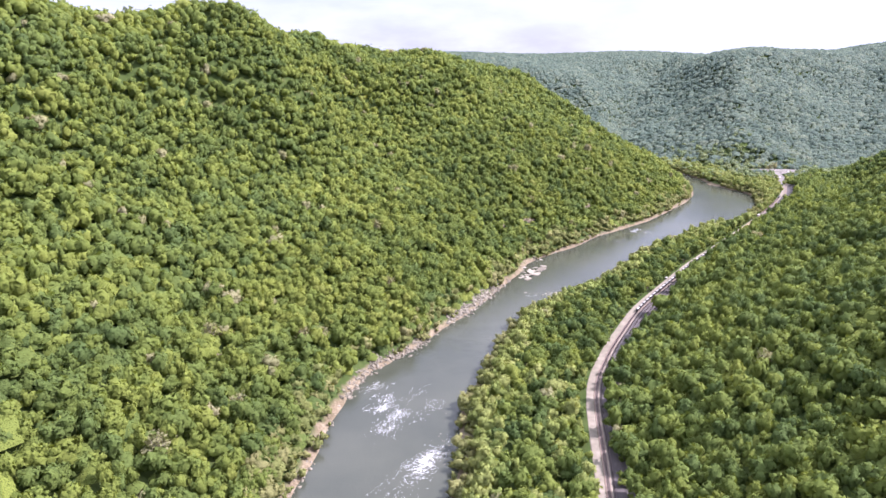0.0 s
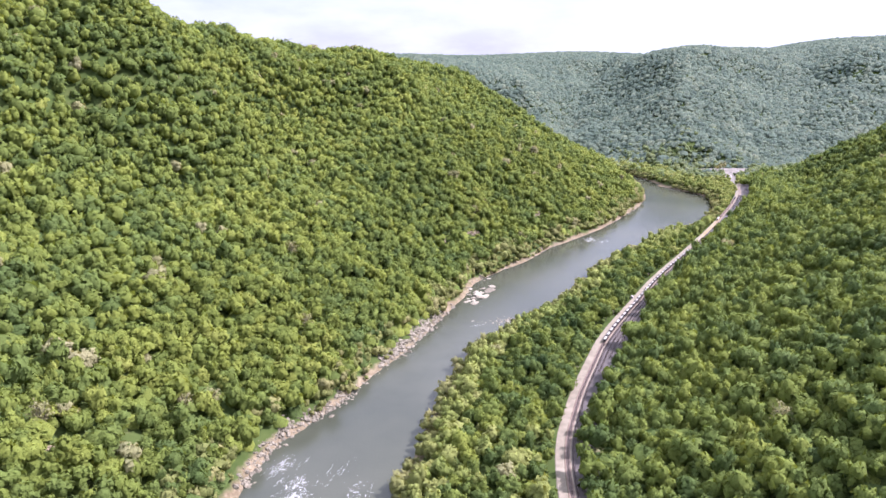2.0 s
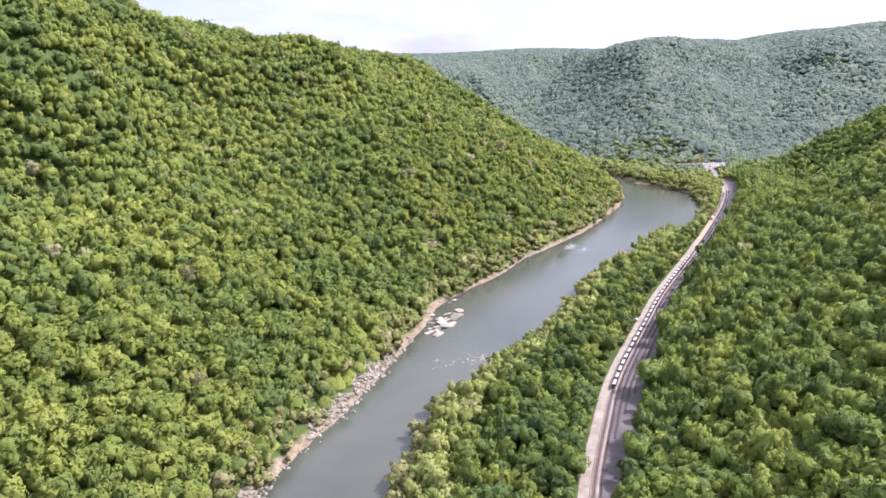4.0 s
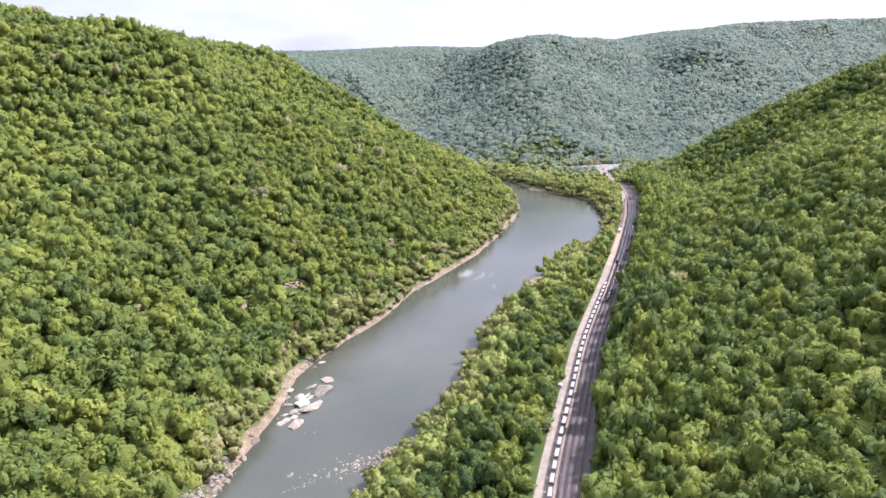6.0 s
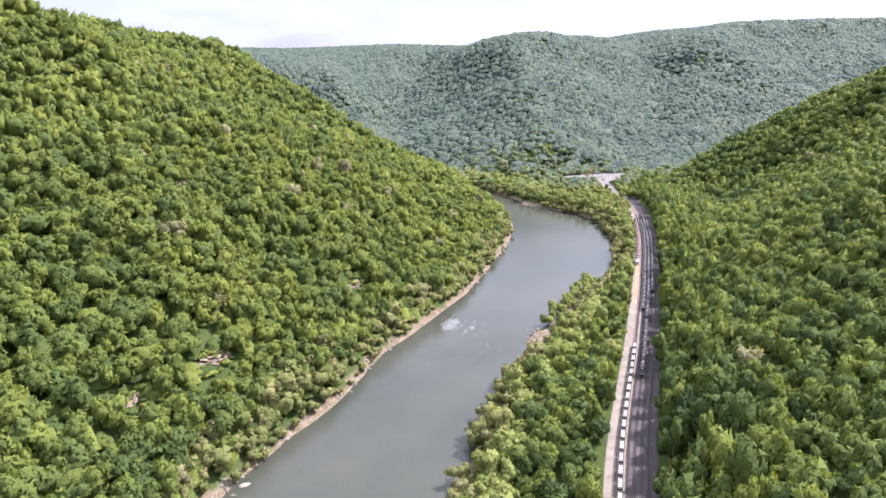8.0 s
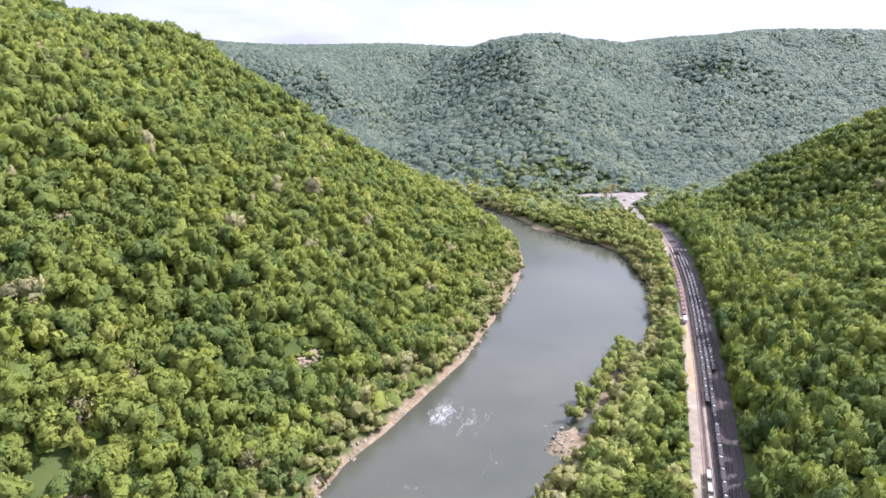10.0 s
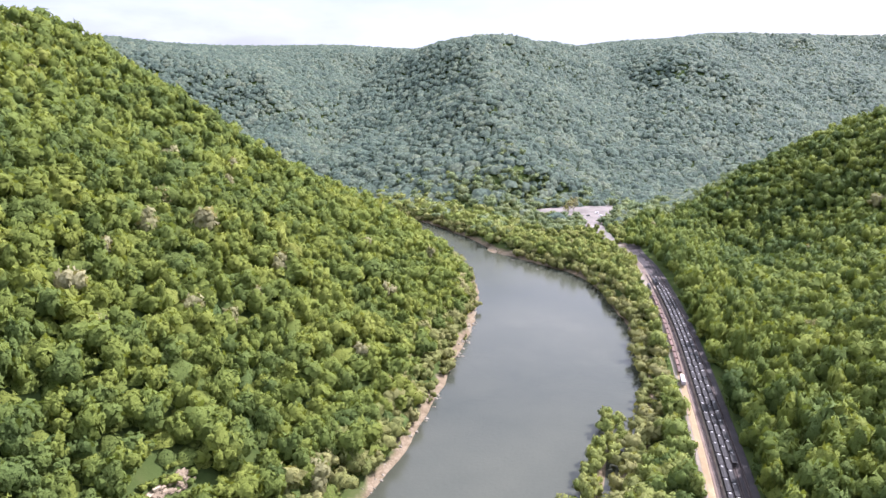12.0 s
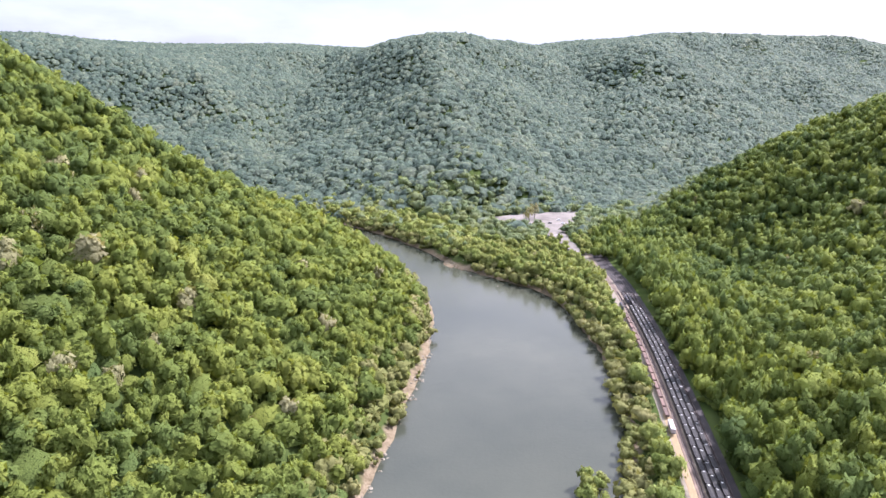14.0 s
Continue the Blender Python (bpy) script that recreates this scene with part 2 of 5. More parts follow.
TRACK = [(-300, -700), (-60, -200), (11, 0), (38, 100), (50, 170), (59, 230), (71, 264), (87, 297), (104, 328), (136, 375), (160, 409), (196, 455), (216, 481), (250, 526),
         (299, 594), (341, 660), (360, 697), (386, 734), (424, 768), (484, 806), (590, 846), (790, 874), (1140, 906), (1760, 930), (4500, 980)]
BEND = (130.0, 430.0)
HOLLOWS = [[(240, 995), (310, 1190), (435, 1470), (580, 1860)], [(508, 836), (584, 972), (718, 1155), (895, 1480)]]
SPIT = [(186, 503), (206, 520), (222, 534), (231, 545)]
LOT = [(360, 716), (366, 737), (374, 760), (385, 784), (368, 806), (364, 824), (399, 826), (423, 824), (444, 814), (424, 794), (395, 772), (374, 735), (366, 714)]
BARS = [[(298, 768), (295, 741), (296, 732)], [(69, 365), (76, 371)], [(172, 489), (180, 497)]]
BED_Z, BED_HALF = 5.0, 6.6


def smooth(line, step):
    """The polyline rounded off (Catmull-Rom) and cut into even steps."""
    p = np.array(line, float)
    out = []
    for i in range(len(p) - 1):
        a, b, c, d = p[max(i - 1, 0)], p[i], p[i + 1], p[min(i + 2, len(p) - 1)]
        n = max(2, int(np.linalg.norm(c - b) / step))
        t = (np.arange(n) / n)[:, None]
        out.append(0.5 * (2 * b + (c - a) * t + (2 * a - 5 * b + 4 * c - d) * t ** 2 + (3 * b - a - 3 * c + d) * t ** 3))
    return np.vstack(out + [p[-1:]])


def line_field(line, x, y):
    """Signed distance from points to a polyline: positive on its right."""
    p = np.array(line, float)
    best = np.full(x.shape, 1e18)
    side = np.zeros(x.shape)
    for (ax, ay), (bx, by) in zip(p[:-1], p[1:]):
        ux, uy = bx - ax, by - ay
        t = np.clip(((x - ax) * ux + (y - ay) * uy) / (ux * ux + uy * uy), 0, 1)
        d = (x - ax - t * ux) ** 2 + (y - ay - t * uy) ** 2
        s = (x - ax) * uy - (y - ay) * ux
        near = d < best - 1e-6
        same = (np.abs(d - best) <= 1e-6) & (np.abs(s) > np.abs(side))
        side = np.where(near | same, s, side)
        best = np.minimum(best, d)
    return np.sqrt(best) * np.where(side >= 0, 1, -1)


def wave(x, y, length, seed, octaves=3):
    """Smooth value noise about -1 to 1."""
    total, amp, norm = np.zeros(np.shape(x)), 1.0, 0.0
    for o in range(octaves):
        r = np.random.RandomState(seed + o).rand(128, 128) * 2 - 1
        u, v = np.asarray(x) / length * 2 ** o + 40.3, np.asarray(y) / length * 2 ** o + 40.7
        i, j = np.floor(u).astype(int), np.floor(v).astype(int)
        f, g = u - i, v - j
        f, g = f * f * (3 - 2 * f), g * g * (3 - 2 * g)
        i0, i1, j0, j1 = i % 128, (i + 1) % 128, j % 128, (j + 1) % 128
        total += amp * ((r[i0, j0] * (1 - f) + r[i1, j0] * f) * (1 - g) + (r[i0, j1] * (1 - f) + r[i1, j1] * f) * g)
        norm += amp
        amp *= 0.5
    return total / norm * 1.5


def ease(v, a, b):
    t = np.clip((v - a) / (b - a), 0, 1)
    return t * t * (3 - 2 * t)


def level_off(h, top, soft):
    """Rises like h, then bends over to the plateau."""
    return top - soft * np.log1p(np.exp(np.clip((top - h) / soft, -30, 30)))


# rises and dips of the three hills, in metres, on a wide lattice: west to east, then south to north
SLOPE_SWELLS = [[-6, -9, -1, 1, 0, 0, 0, 0], [0, 6, 1, -1, 1, 0, 0, 0], [0, -16, -22, 10, 10, 1, 1, 1], [-2, -7, 8, 13, 14, -3, 0, -1],
                [0, 0, -6, -27, 0, 4, 0, 0], [0, 0, 7, 6, -1, 2, -10, 7], [0, -1, 3, 12, 0, -11, -16, 0]]
RAIL_SWELLS = [[0, -1, -6, -16], [-3, -4, 11, -26], [-7, -30, 12, 12], [11, 17, 1, 1]]
FAR_SWELLS = [[0, -3, -14, -4, -1, 4, 3, 3, 1, 4], [6, -1, -11, 11, -4, 17, -15, 7, -2, 5], [17, -2, -9, 7, -6, 22, -36, 4, -11, -4],
              [2, -20, -10, 3, -8, 14, -14, 3, -8, -5], [12, 13, 3, 21, -3, -5, -11, -1, -1, -1]]


def swell(x, y, table, x0, y0, step, reach):
    """Broad soft humps and hollows."""
    total = np.zeros(np.shape(x))
    for j, row in enumerate(table):
        for i, a in enumerate(row):
            if a:
                total = total + a * np.exp(-((x - x0 - i * step[0]) ** 2 + (y - y0 - j * step[1]) ** 2) / (2 * reach ** 2))
    return total


LB, RB, TR = smooth(LEFT_BANK, 12), smooth(RIGHT_BANK, 12), smooth(TRACK, 12)


def fields(x, y):
    x, y = np.asarray(x, float), np.asarray(y, float)
    ragged = wave(x, y, 24, 31, 2)
    return -line_field(LB, x, y) + 1.3 * ragged, line_field(RB, x, y) + 1.1 * ragged, line_field(TR, x, y)


def ground_height(x, y, f=None):
    x, y = np.asarray(x, float), np.asarray(y, float)
    left, right, track = fields(x, y) if f is None else f
    spur = wave(x, y, 110, 3)
    big = wave(x, y, 420, 11, 2)
    # wooded slope on the outer bank
    d = np.maximum(left, 0)
    hl = 1.5 * ease(d, 0, 3.2) + 0.66 * np.maximum(d - 3, 0) - 0.0004 * d * d
    hl = hl * (1 + 0.19 * spur * ease(d, 20, 90)) + 0.8 * wave(x, y, 14, 5) * ease(d, 3, 12)
    hl = hl * (1 + 0.24 * ease(d, 90, 200) * (1 - ease(y + 0.9 * (x + 50), 430, 800)) + 0.16 * ease(y, 640, 740))
    hl = level_off(hl, 181 - 59 * ease(y + 0.9 * (x + 50), 620, 780) + 6 * big, 12)
    hl = hl - 26 * ease(left, 225, 330) * ease(y, 380, 520)
    hl = hl + 3.4 * wave(0.5 * x + 0.86 * y, 0.3 * left, 42, 17, 2) * ease(left, 22, 75)      # spurs and gullies running down to the river
    hl = hl + swell(x, y, SLOPE_SWELLS, -250, 430, (70, 70), 60) * ease(left, 6, 60)
    # flood plain, then the hill round which the river bends
    d = np.maximum(np.minimum(right - 34, -track - 42), 0)
    for line, rise in zip(HOLLOWS[:2], (0.40, 0.36)):
        mouth = np.hypot(x - line[0][0], y - line[0][1])
        d = np.minimum(d, np.abs(line_field(smooth(line, 60), x, y)) * 0.9 + rise * mouth + 4)
    hc = 0.46 * d + 0.0003 * d * d
    hc = hc * (1 + 0.15 * spur * ease(d, 20, 120))
    out = 0.5 * x + 0.87 * y
    knoll = -11 * np.exp(-((x - 850) / 170) ** 2 - ((y - 1180) / 220) ** 2) + 25 * np.exp(-((x - 500) / 210) ** 2 - ((y - 1085) / 240) ** 2) + 24 * np.exp(-((x - 92) / 110) ** 2 - ((y - 1434) / 220) ** 2)
    hc = level_off(hc, 112 + 32 * ease(out, 1050, 1450) + 68 * ease(x, 780, 1120) - 70 * ease(out, 1900, 2450) + knoll + 5 * big, 12)
    hc = hc + swell(x, y, FAR_SWELLS, -60, 1080, (190, 170), 160) * ease(right, 60, 200)
    plain = 3.9 * ease(right, 0, 9) + 0.5 * wave(x, y, 20, 7) * ease(right, 4, 14)
    hc = hc + plain
    # slope behind the railway
    d = np.maximum(track - BED_HALF - 1.5, 0)
    hr = BED_Z + 0.36 * d + 0.0011 * d * d
    hr = hr + (hr - BED_Z) * 0.16 * spur * ease(d, 15, 80) + 0.7 * wave(x, y, 14, 6) * ease(d, 3, 12)
    hr = level_off(hr, 142 + 8 * big, 12)
    hr = hr + 5.0 * ease(track, 8, 22) * ease(y, 300, 360) * (1 - ease(y, 480, 560))
    hr = hr + swell(x, y, RAIL_SWELLS, 370, 540, (75, 75), 65) * ease(track, 12, 60)
    h = np.where(track > 0, hr, hc)
    h = h + (BED_Z - h) * (1 - ease(np.abs(track), BED_HALF + 0.6, BED_HALF + 5.0))
    apron = np.hypot((x - 392) / 52, (y - 788) / 58)
    h = h + (4.9 - h) * (1 - ease(apron, 0.95, 1.5)) * ease(right, 12, 40)
    h = np.where(left > 0, hl, h)
    spit = np.abs(line_field(SPIT, x, y))
    bed = -2.5 * ease(np.minimum(-left, -right), 0, 6) + 2.9 * (1 - ease(spit, 0.5, 3.6))
    for line, wide in zip(BARS, (5.5, 3.2, 4.5)):
        bed = np.maximum(bed, 0.45 - 2.6 * ease(np.abs(line_field(line, x, y)) + 1.2 * wave(x, y, 9, 41, 2), 0.45 * wide, wide))
    return np.where((left <= 0) & (right <= 0), bed, h)


def spaced(lo, hi, fine_lo, fine_hi, step, grow=1.18):
    mid = list(np.arange(fine_lo, fine_hi + 0.1, step))
    v, s = fine_hi, step
    while v < hi:
        s *= grow
        v += s
        mid.append(min(v, hi))
    v, s = fine_lo, step
    while v > lo:
        s *= grow
        v -= s
        mid.insert(0, max(v, lo))
    return np.array(mid)


def mesh_object(name, verts, faces, mat, parent=None, smooth_shade=False, tint=None, label="", normals=None):
    me = bpy.data.meshes.new(name)
    verts = np.asarray(verts, np.float32)
    faces = np.asarray(faces, np.int32)
    k = faces.shape[1]
    me.vertices.add(len(verts))
    me.vertices.foreach_set("co", verts.ravel())
    me.loops.add(faces.size)
    me.loops.foreach_set("vertex_index", faces.ravel())
    me.polygons.add(len(faces))
    me.polygons.foreach_set("loop_start", np.arange(0, faces.size, k, dtype=np.int32))
    me.polygons.foreach_set("use_smooth", np.full(len(faces), smooth_shade))
    if tint is not None:
        a = me.attributes.new("tint", "FLOAT", "POINT")
        a.data.foreach_set("value", np.asarray(tint, np.float32))
    me.update(calc_edges=True)
    if normals is not None:
        me.normals_split_custom_set_from_vertices(np.asarray(normals, np.float32))
    me.materials.append(mat)
    ob = new(name, me)
    if parent is not None:
        ob.parent = parent
    if label:
        ob["label"] = label
    return ob


def grid_faces(nx, ny):
    i = np.arange(nx * ny).reshape(ny, nx)
    return np.stack([i[:-1, :-1], i[:-1, 1:], i[1:, 1:], i[1:, :-1]], -1).reshape(-1, 4)


gx = spaced(-4500, 4500, -100, 330, 3.7, 1.085)
gy = spaced(-900, 4600, 150, 760, 3.7, 1.07)
GX, GY = np.meshgrid(gx, gy)
GZ = ground_height(GX.ravel(), GY.ravel())
ground = tagged(mesh_object("ground", np.column_stack([GX.ravel(), GY.ravel(), GZ]), grid_faces(len(gx), len(gy)), m_ground, smooth_shade=True),
                "wooded river valley floor and slopes of brown soil and sand", "ground", kind="structure")


def surface_z(x, y):
    """Height of the ground's mesh."""
    i = np.clip(np.searchsorted(gx, x) - 1, 0, len(gx) - 2)
    j = np.clip(np.searchsorted(gy, y) - 1, 0, len(gy) - 2)
    u = np.clip((x - gx[i]) / (gx[i + 1] - gx[i]), 0, 1)
    v = np.clip((y - gy[j]) / (gy[j + 1] - gy[j]), 0, 1)
    Z = GZ.reshape(len(gy), len(gx))
    return (Z[j, i] * (1 - u) + Z[j, i + 1] * u) * (1 - v) + (Z[j + 1, i] * (1 - u) + Z[j + 1, i + 1] * u) * v


def ribbon(line_a, line_b, za, zb, count):
    """A strip of quads between two lines, cut evenly."""
    def even(line):
        p = np.array(line, float)
        s = np.r_[0, np.cumsum(np.linalg.norm(np.diff(p, axis=0), axis=1))]
        u = np.linspace(0, s[-1], count)
        return np.column_stack([np.interp(u, s, p[:, 0]), np.interp(u, s, p[:, 1])])
    a, b = even(line_a), even(line_b)
    v = np.vstack([np.column_stack([a, np.full(count, za)]), np.column_stack([b, np.full(count, zb)])])
    i = np.arange(count - 1)
    return v, np.column_stack([i, i + count, i + count + 1, i + 1])


def offset(line, d):
    """The polyline moved d metres to its right."""
    p = np.array(line, float)
    t = np.gradient(p, axis=0)
    t /= np.linalg.norm(t, axis=1)[:, None]
    return p + np.column_stack([t[:, 1], -t[:, 0]]) * d


wv, wf = ribbon(offset(LB, -5), offset(RB, 5), 0.0, 0.0, 400)
water = tagged(mesh_object("water", wv, wf, m_water), "calm grey-green river water reflecting the sky", "river", kind="structure")

# ---------------------------------------------------------------- woods
def ball(sub):
    bm = bmesh.new()
    bmesh.ops.create_icosphere(bm, subdivisions=sub, radius=1.0)
    v = np.array([q.co for q in bm.verts])
    f = np.array([[q.index for q in p.verts] for p in bm.faces])
    bm.free()
    return v, f


BALL1 = ball(1)


def compact(v, f, *more):
    used = np.unique(f)
    back = np.full(len(v), -1)
    back[used] = np.arange(len(used))
    return (v[used], back[f]) + tuple(q[used] for q in more)


def unit(v):
    return v / np.maximum(np.linalg.norm(v, axis=-1, keepdims=True), 1e-6)


def crown(seed, clumps, tufts, tuft_size, core=0.36, body=0.86):
    """A crown about 1 wide and 1 high, its foot at z = 0: rounded boughs heaped on a dome, clothed in loose sprays of leaves.
    Returns corners, faces and the way each corner's leaves face."""
    r = np.random.RandomState(seed)
    bv, bf = BALL1
    vs, fs, ns, n = [], [], [], 0
    middle = np.array([0, 0, 0.42])
    squat = r.uniform(0.85, 1.1)
    centres, radii = [], []
    for k in range(clumps):
        if k == 0:
            c, rad = np.array([0, 0, 0.50]), core
        else:
            a = k * 2.4 + r.uniform(-0.6, 0.6)
            e = r.uniform(0.02, 1.0) ** 0.8
            ring = math.sqrt(max(0.0, 1 - e * e)) * r.uniform(0.26, 0.38) + 0.03
            c, rad = np.array([math.cos(a) * ring, math.sin(a) * ring, (0.38 + 0.38 * e) * squat]), r.uniform(0.13, 0.24)
        centres.append(c)
        radii.append(rad)
        v = bv * (1 + r.uniform(-0.2, 0.2, (len(bv), 1))) * rad * body * np.array([1, 1, 0.9]) + c
        keep = v[bf][:, :, 2].max(1) > (0.3 if k == 0 else 0.2)
        for cc, rr in zip(centres[:-1], radii[:-1]):
            keep &= ~(np.linalg.norm(v[bf] - cc, axis=2) < rr * 0.9).all(1)
        vs.append(v)
        ns.append(unit(0.75 * unit(v - c) + 0.45 * unit(v - middle)))
        fs.append(bf[keep] + n)
        n += len(v)
    weight = np.array(radii) ** 2
    weight[0] *= 0.7
    weight /= weight.sum()
    made = 0
    while made < tufts:
        k = r.choice(clumps, p=weight)
        d = r.normal(size=3)
        d[2] = abs(d[2]) * 1.1 - 0.3
        d = unit(d)
        p = centres[k] + d * radii[k] * r.uniform(0.84, 1.12) * np.array([1, 1, 0.9])
        if any(np.linalg.norm(p - c) < q * 0.8 for j, (c, q) in enumerate(zip(centres, radii)) if j != k):
            continue
        face = unit(d * 0.8 + r.normal(size=3) * 0.45 + (0, 0, 0.3))
        t = unit(np.cross(face, r.normal(size=3)))
        b = np.cross(face, t)
        q = tuft_size * r.uniform(0.55, 1.35)
        g = r.uniform(0.55, 1.0)
        vs.append(np.array([p + t * q, p - 0.6 * t * q + g * b * q, p - 0.5 * t * q - g * b * q]) + r.normal(size=(3, 3)) * 0.1 * q)
        ns.append(unit(np.tile(0.55 * d + 0.45 * unit(p - middle) + 0.12 * face, (3, 1)) + r.normal(size=(1, 3)) * 0.08))
        fs.append(np.array([[n, n + 1, n + 2]]))
        n += 3
        made += 1
    return compact(np.vstack(vs), np.vstack(fs), np.vstack(ns))


def far_crown(seed, sides=4, tufts=0):
    """A small domed crown with an uneven outline, for woods far off."""
    r = np.random.RandomState(seed)
    a = np.arange(sides) * 2 * math.pi / sides
    low = np.column_stack([np.cos(a) * 0.54, np.sin(a) * 0.54, np.full(sides, 0.02)])
    a = a + math.pi / sides
    high = np.column_stack([np.cos(a) * 0.37, np.sin(a) * 0.36, np.full(sides, 0.72)])
    v = np.vstack([low, high, [(0, 0, 0.9)]])
    v = v * (1 + r.uniform(-0.2, 0.2, (len(v), 1))) + r.uniform(-0.07, 0.07, v.shape)
    i = np.arange(sides)
    j = (i + 1) % sides
    f = [np.column_stack([i, j, i + sides]), np.column_stack([j, j + sides, i + sides]), np.column_stack([i + sides, j + sides, np.full(sides, 2 * sides)])]
    n = unit(v - (0, 0, -0.25))
    for _ in range(tufts):
        d = unit(r.normal(size=3) * (1, 1, 0.5) + (0, 0, 0.5))
        p = d * (0.48, 0.48, 0.62) + (0, 0, 0.28)
        t = unit(np.cross(d, r.normal(size=3)))
        q = 0.15 * r.uniform(0.7, 1.3)
        f.append(np.array([[len(v), len(v) + 1, len(v) + 2]]))
        v = np.vstack([v, p + t * q, p - 0.5 * t * q + 0.8 * q * np.cross(d, t), p - 0.5 * t * q - 0.8 * q * np.cross(d, t)])
        n = np.vstack([n, np.tile(unit(p - (0, 0, -0.25)), (3, 1))])
    return v, np.vstack(f), n


CROWN_NEAR = [crown(s, 5, 88, 0.092, 0.32) for s in range(16)]
CROWN_MID = [crown(20 + s, 3, 22, 0.125, 0.35) for s in range(12)]
CROWN_LOW = [crown(60 + s, 2, 9, 0.17, 0.40) for s in range(10)]
CROWN_FAR = [far_crown(40 + s) for s in range(8)]
CROWN_HILL = [far_crown(80 + s, 5, 8) for s in range(10)]


def wood(name, kinds, spots, mat, label):
    """Many crowns joined into one mesh. spots: rows of x, y, z, width, height, turn, tint."""
    r = np.random.RandomState(len(spots))
    pick = r.randint(len(kinds), size=len(spots))
    V, F, T, N, n = [], [], [], [], 0
    for k, (v, f, nv) in enumerate(kinds):
        s = spots[pick == k]
        if not len(s):
            continue
        c, q = np.cos(s[:, 5])[:, None], np.sin(s[:, 5])[:, None]
        w, h = s[:, 3:4], s[:, 4:5]
        X = s[:, 0:1] + w * (v[:, 0] * c - v[:, 1] * q)
        Y = s[:, 1:2] + w * (v[:, 0] * q + v[:, 1] * c)
        Z = s[:, 2:3] + h * v[:, 2]
        V.append(np.stack([X, Y, Z], -1).reshape(-1, 3))
        F.append((f[None] + (np.arange(len(s)) * len(v))[:, None, None]).reshape(-1, 3) + n)
        T.append(np.repeat(s[:, 6], len(v)))
        N.append(np.stack([nv[:, 0] * c - nv[:, 1] * q, nv[:, 0] * q + nv[:, 1] * c, np.tile(nv[:, 2], (len(s), 1))], -1).reshape(-1, 3))
        n += len(s) * len(v)
    ob = mesh_object(name, np.vstack(V), np.vstack(F), mat, smooth_shade=True, tint=np.concatenate(T), normals=np.vstack(N))
    return tagged(ob, label, "forest", kind="stuff")


def scatter(x0, x1, y0, y1, gap, seed):
    """Jittered places on the plan, a gap apart, with their fields."""
    r = np.random.RandomState(seed)
    x, y = np.meshgrid(np.arange(x0, x1, gap), np.arange(y0, y1, gap))
    x[1::2] += gap / 2
    x = x.ravel() + r.uniform(-0.4, 0.4, x.size) * gap
    y = y.ravel() + r.uniform(-0.4, 0.4, y.size) * gap
    f = np.array(fields(x, y))
    f[2] = np.where(y > 712, np.where(f[2] < 0, -1, 1) * np.maximum(np.abs(f[2]), 9.0), f[2])      # beyond the yard the line runs under the trees
    f[2] = np.where((y > 697) & (f[2] > -1), np.maximum(f[2], 9.0), f[2])
    narrow = 1.6 + 6.5 * ease(y, 235, 320)      # before the yard fans out the wood stands close to the two main tracks
    f[2] = np.where((y < 320) & (f[2] > narrow), np.maximum(f[2], BED_HALF + 1.0), f[2])
    return x, y, f, r


def rows_of(x, y, f, r, width, height, spread=0.28):
    z = surface_z(x, y)
    n = len(x)
    w = np.clip(width * np.exp(r.normal(0, spread, n)), width * 0.55, width * 1.75)
    h = height * np.exp(r.normal(0, 0.16, n)) * (0.5 + 0.5 * w / width)
    h = np.clip(h, height * 0.5, height * 1.5)
    return np.column_stack([x, y, z - 0.12 * h, w, h, r.uniform(0, 6.3, n), r.uniform(0, 1, n)])


def in_lot(x, y):
    """Inside the outline of the gravel yard."""
    inside = np.zeros(np.shape(x), bool)
    for (ax, ay), (bx, by) in zip(LOT, LOT[1:] + LOT[:1]):
        if ay != by:
            inside ^= ((ay > y) != (by > y)) & (x < (bx - ax) * (y - ay) / (by - ay) + ax)
    return inside


OUTCROPS = [(56, 473, 13, 2.2, 42), (35, 452, 13, 2.2, 45), (2, 425, 8, 3.0, 35), (110, 531, 12, 2.0, 42), (156, 581, 4, 1.6, 40), (-70, 232, 5, 2.2, 20), (-84, 221, 6, 2.4, 25)]


def on_outcrop(x, y):
    hit = np.zeros(len(x), bool)
    for ox, oy, length, depth, turn in OUTCROPS:
        c, s = math.cos(radians(turn)), math.sin(radians(turn))
        # the slope below a ledge stays open, so that it can be seen across the river
        u, v = (x - ox) * c + (y - oy) * s, -(x - ox) * s + (y - oy) * c
        hit |= (np.abs(u) < length * 0.6) & (v < 2.0) & (v > -7.0)
    return hit


def understory():
    """Low bushes on the open ground below the ledges."""
    x, y, f, r = scatter(-110, 130, 180, 540, 2.4, 14)
    keep = on_outcrop(x, y) & (f[0] > 4) & (r.uniform(size=len(x)) < 0.97)
    wood("slope_bushes", CROWN_MID, rows_of(x[keep], y[keep], f[:, keep], r, 3.2, 1.9, 0.3), m_leaf, "low green bushes on the slope below the ledges")


def plan_distance(x, y):
    """Distance from the middle line of the straight reach."""
    return np.abs(line_field([(0, 60), (55, 260), (130, 430), (185, 520)], x, y))


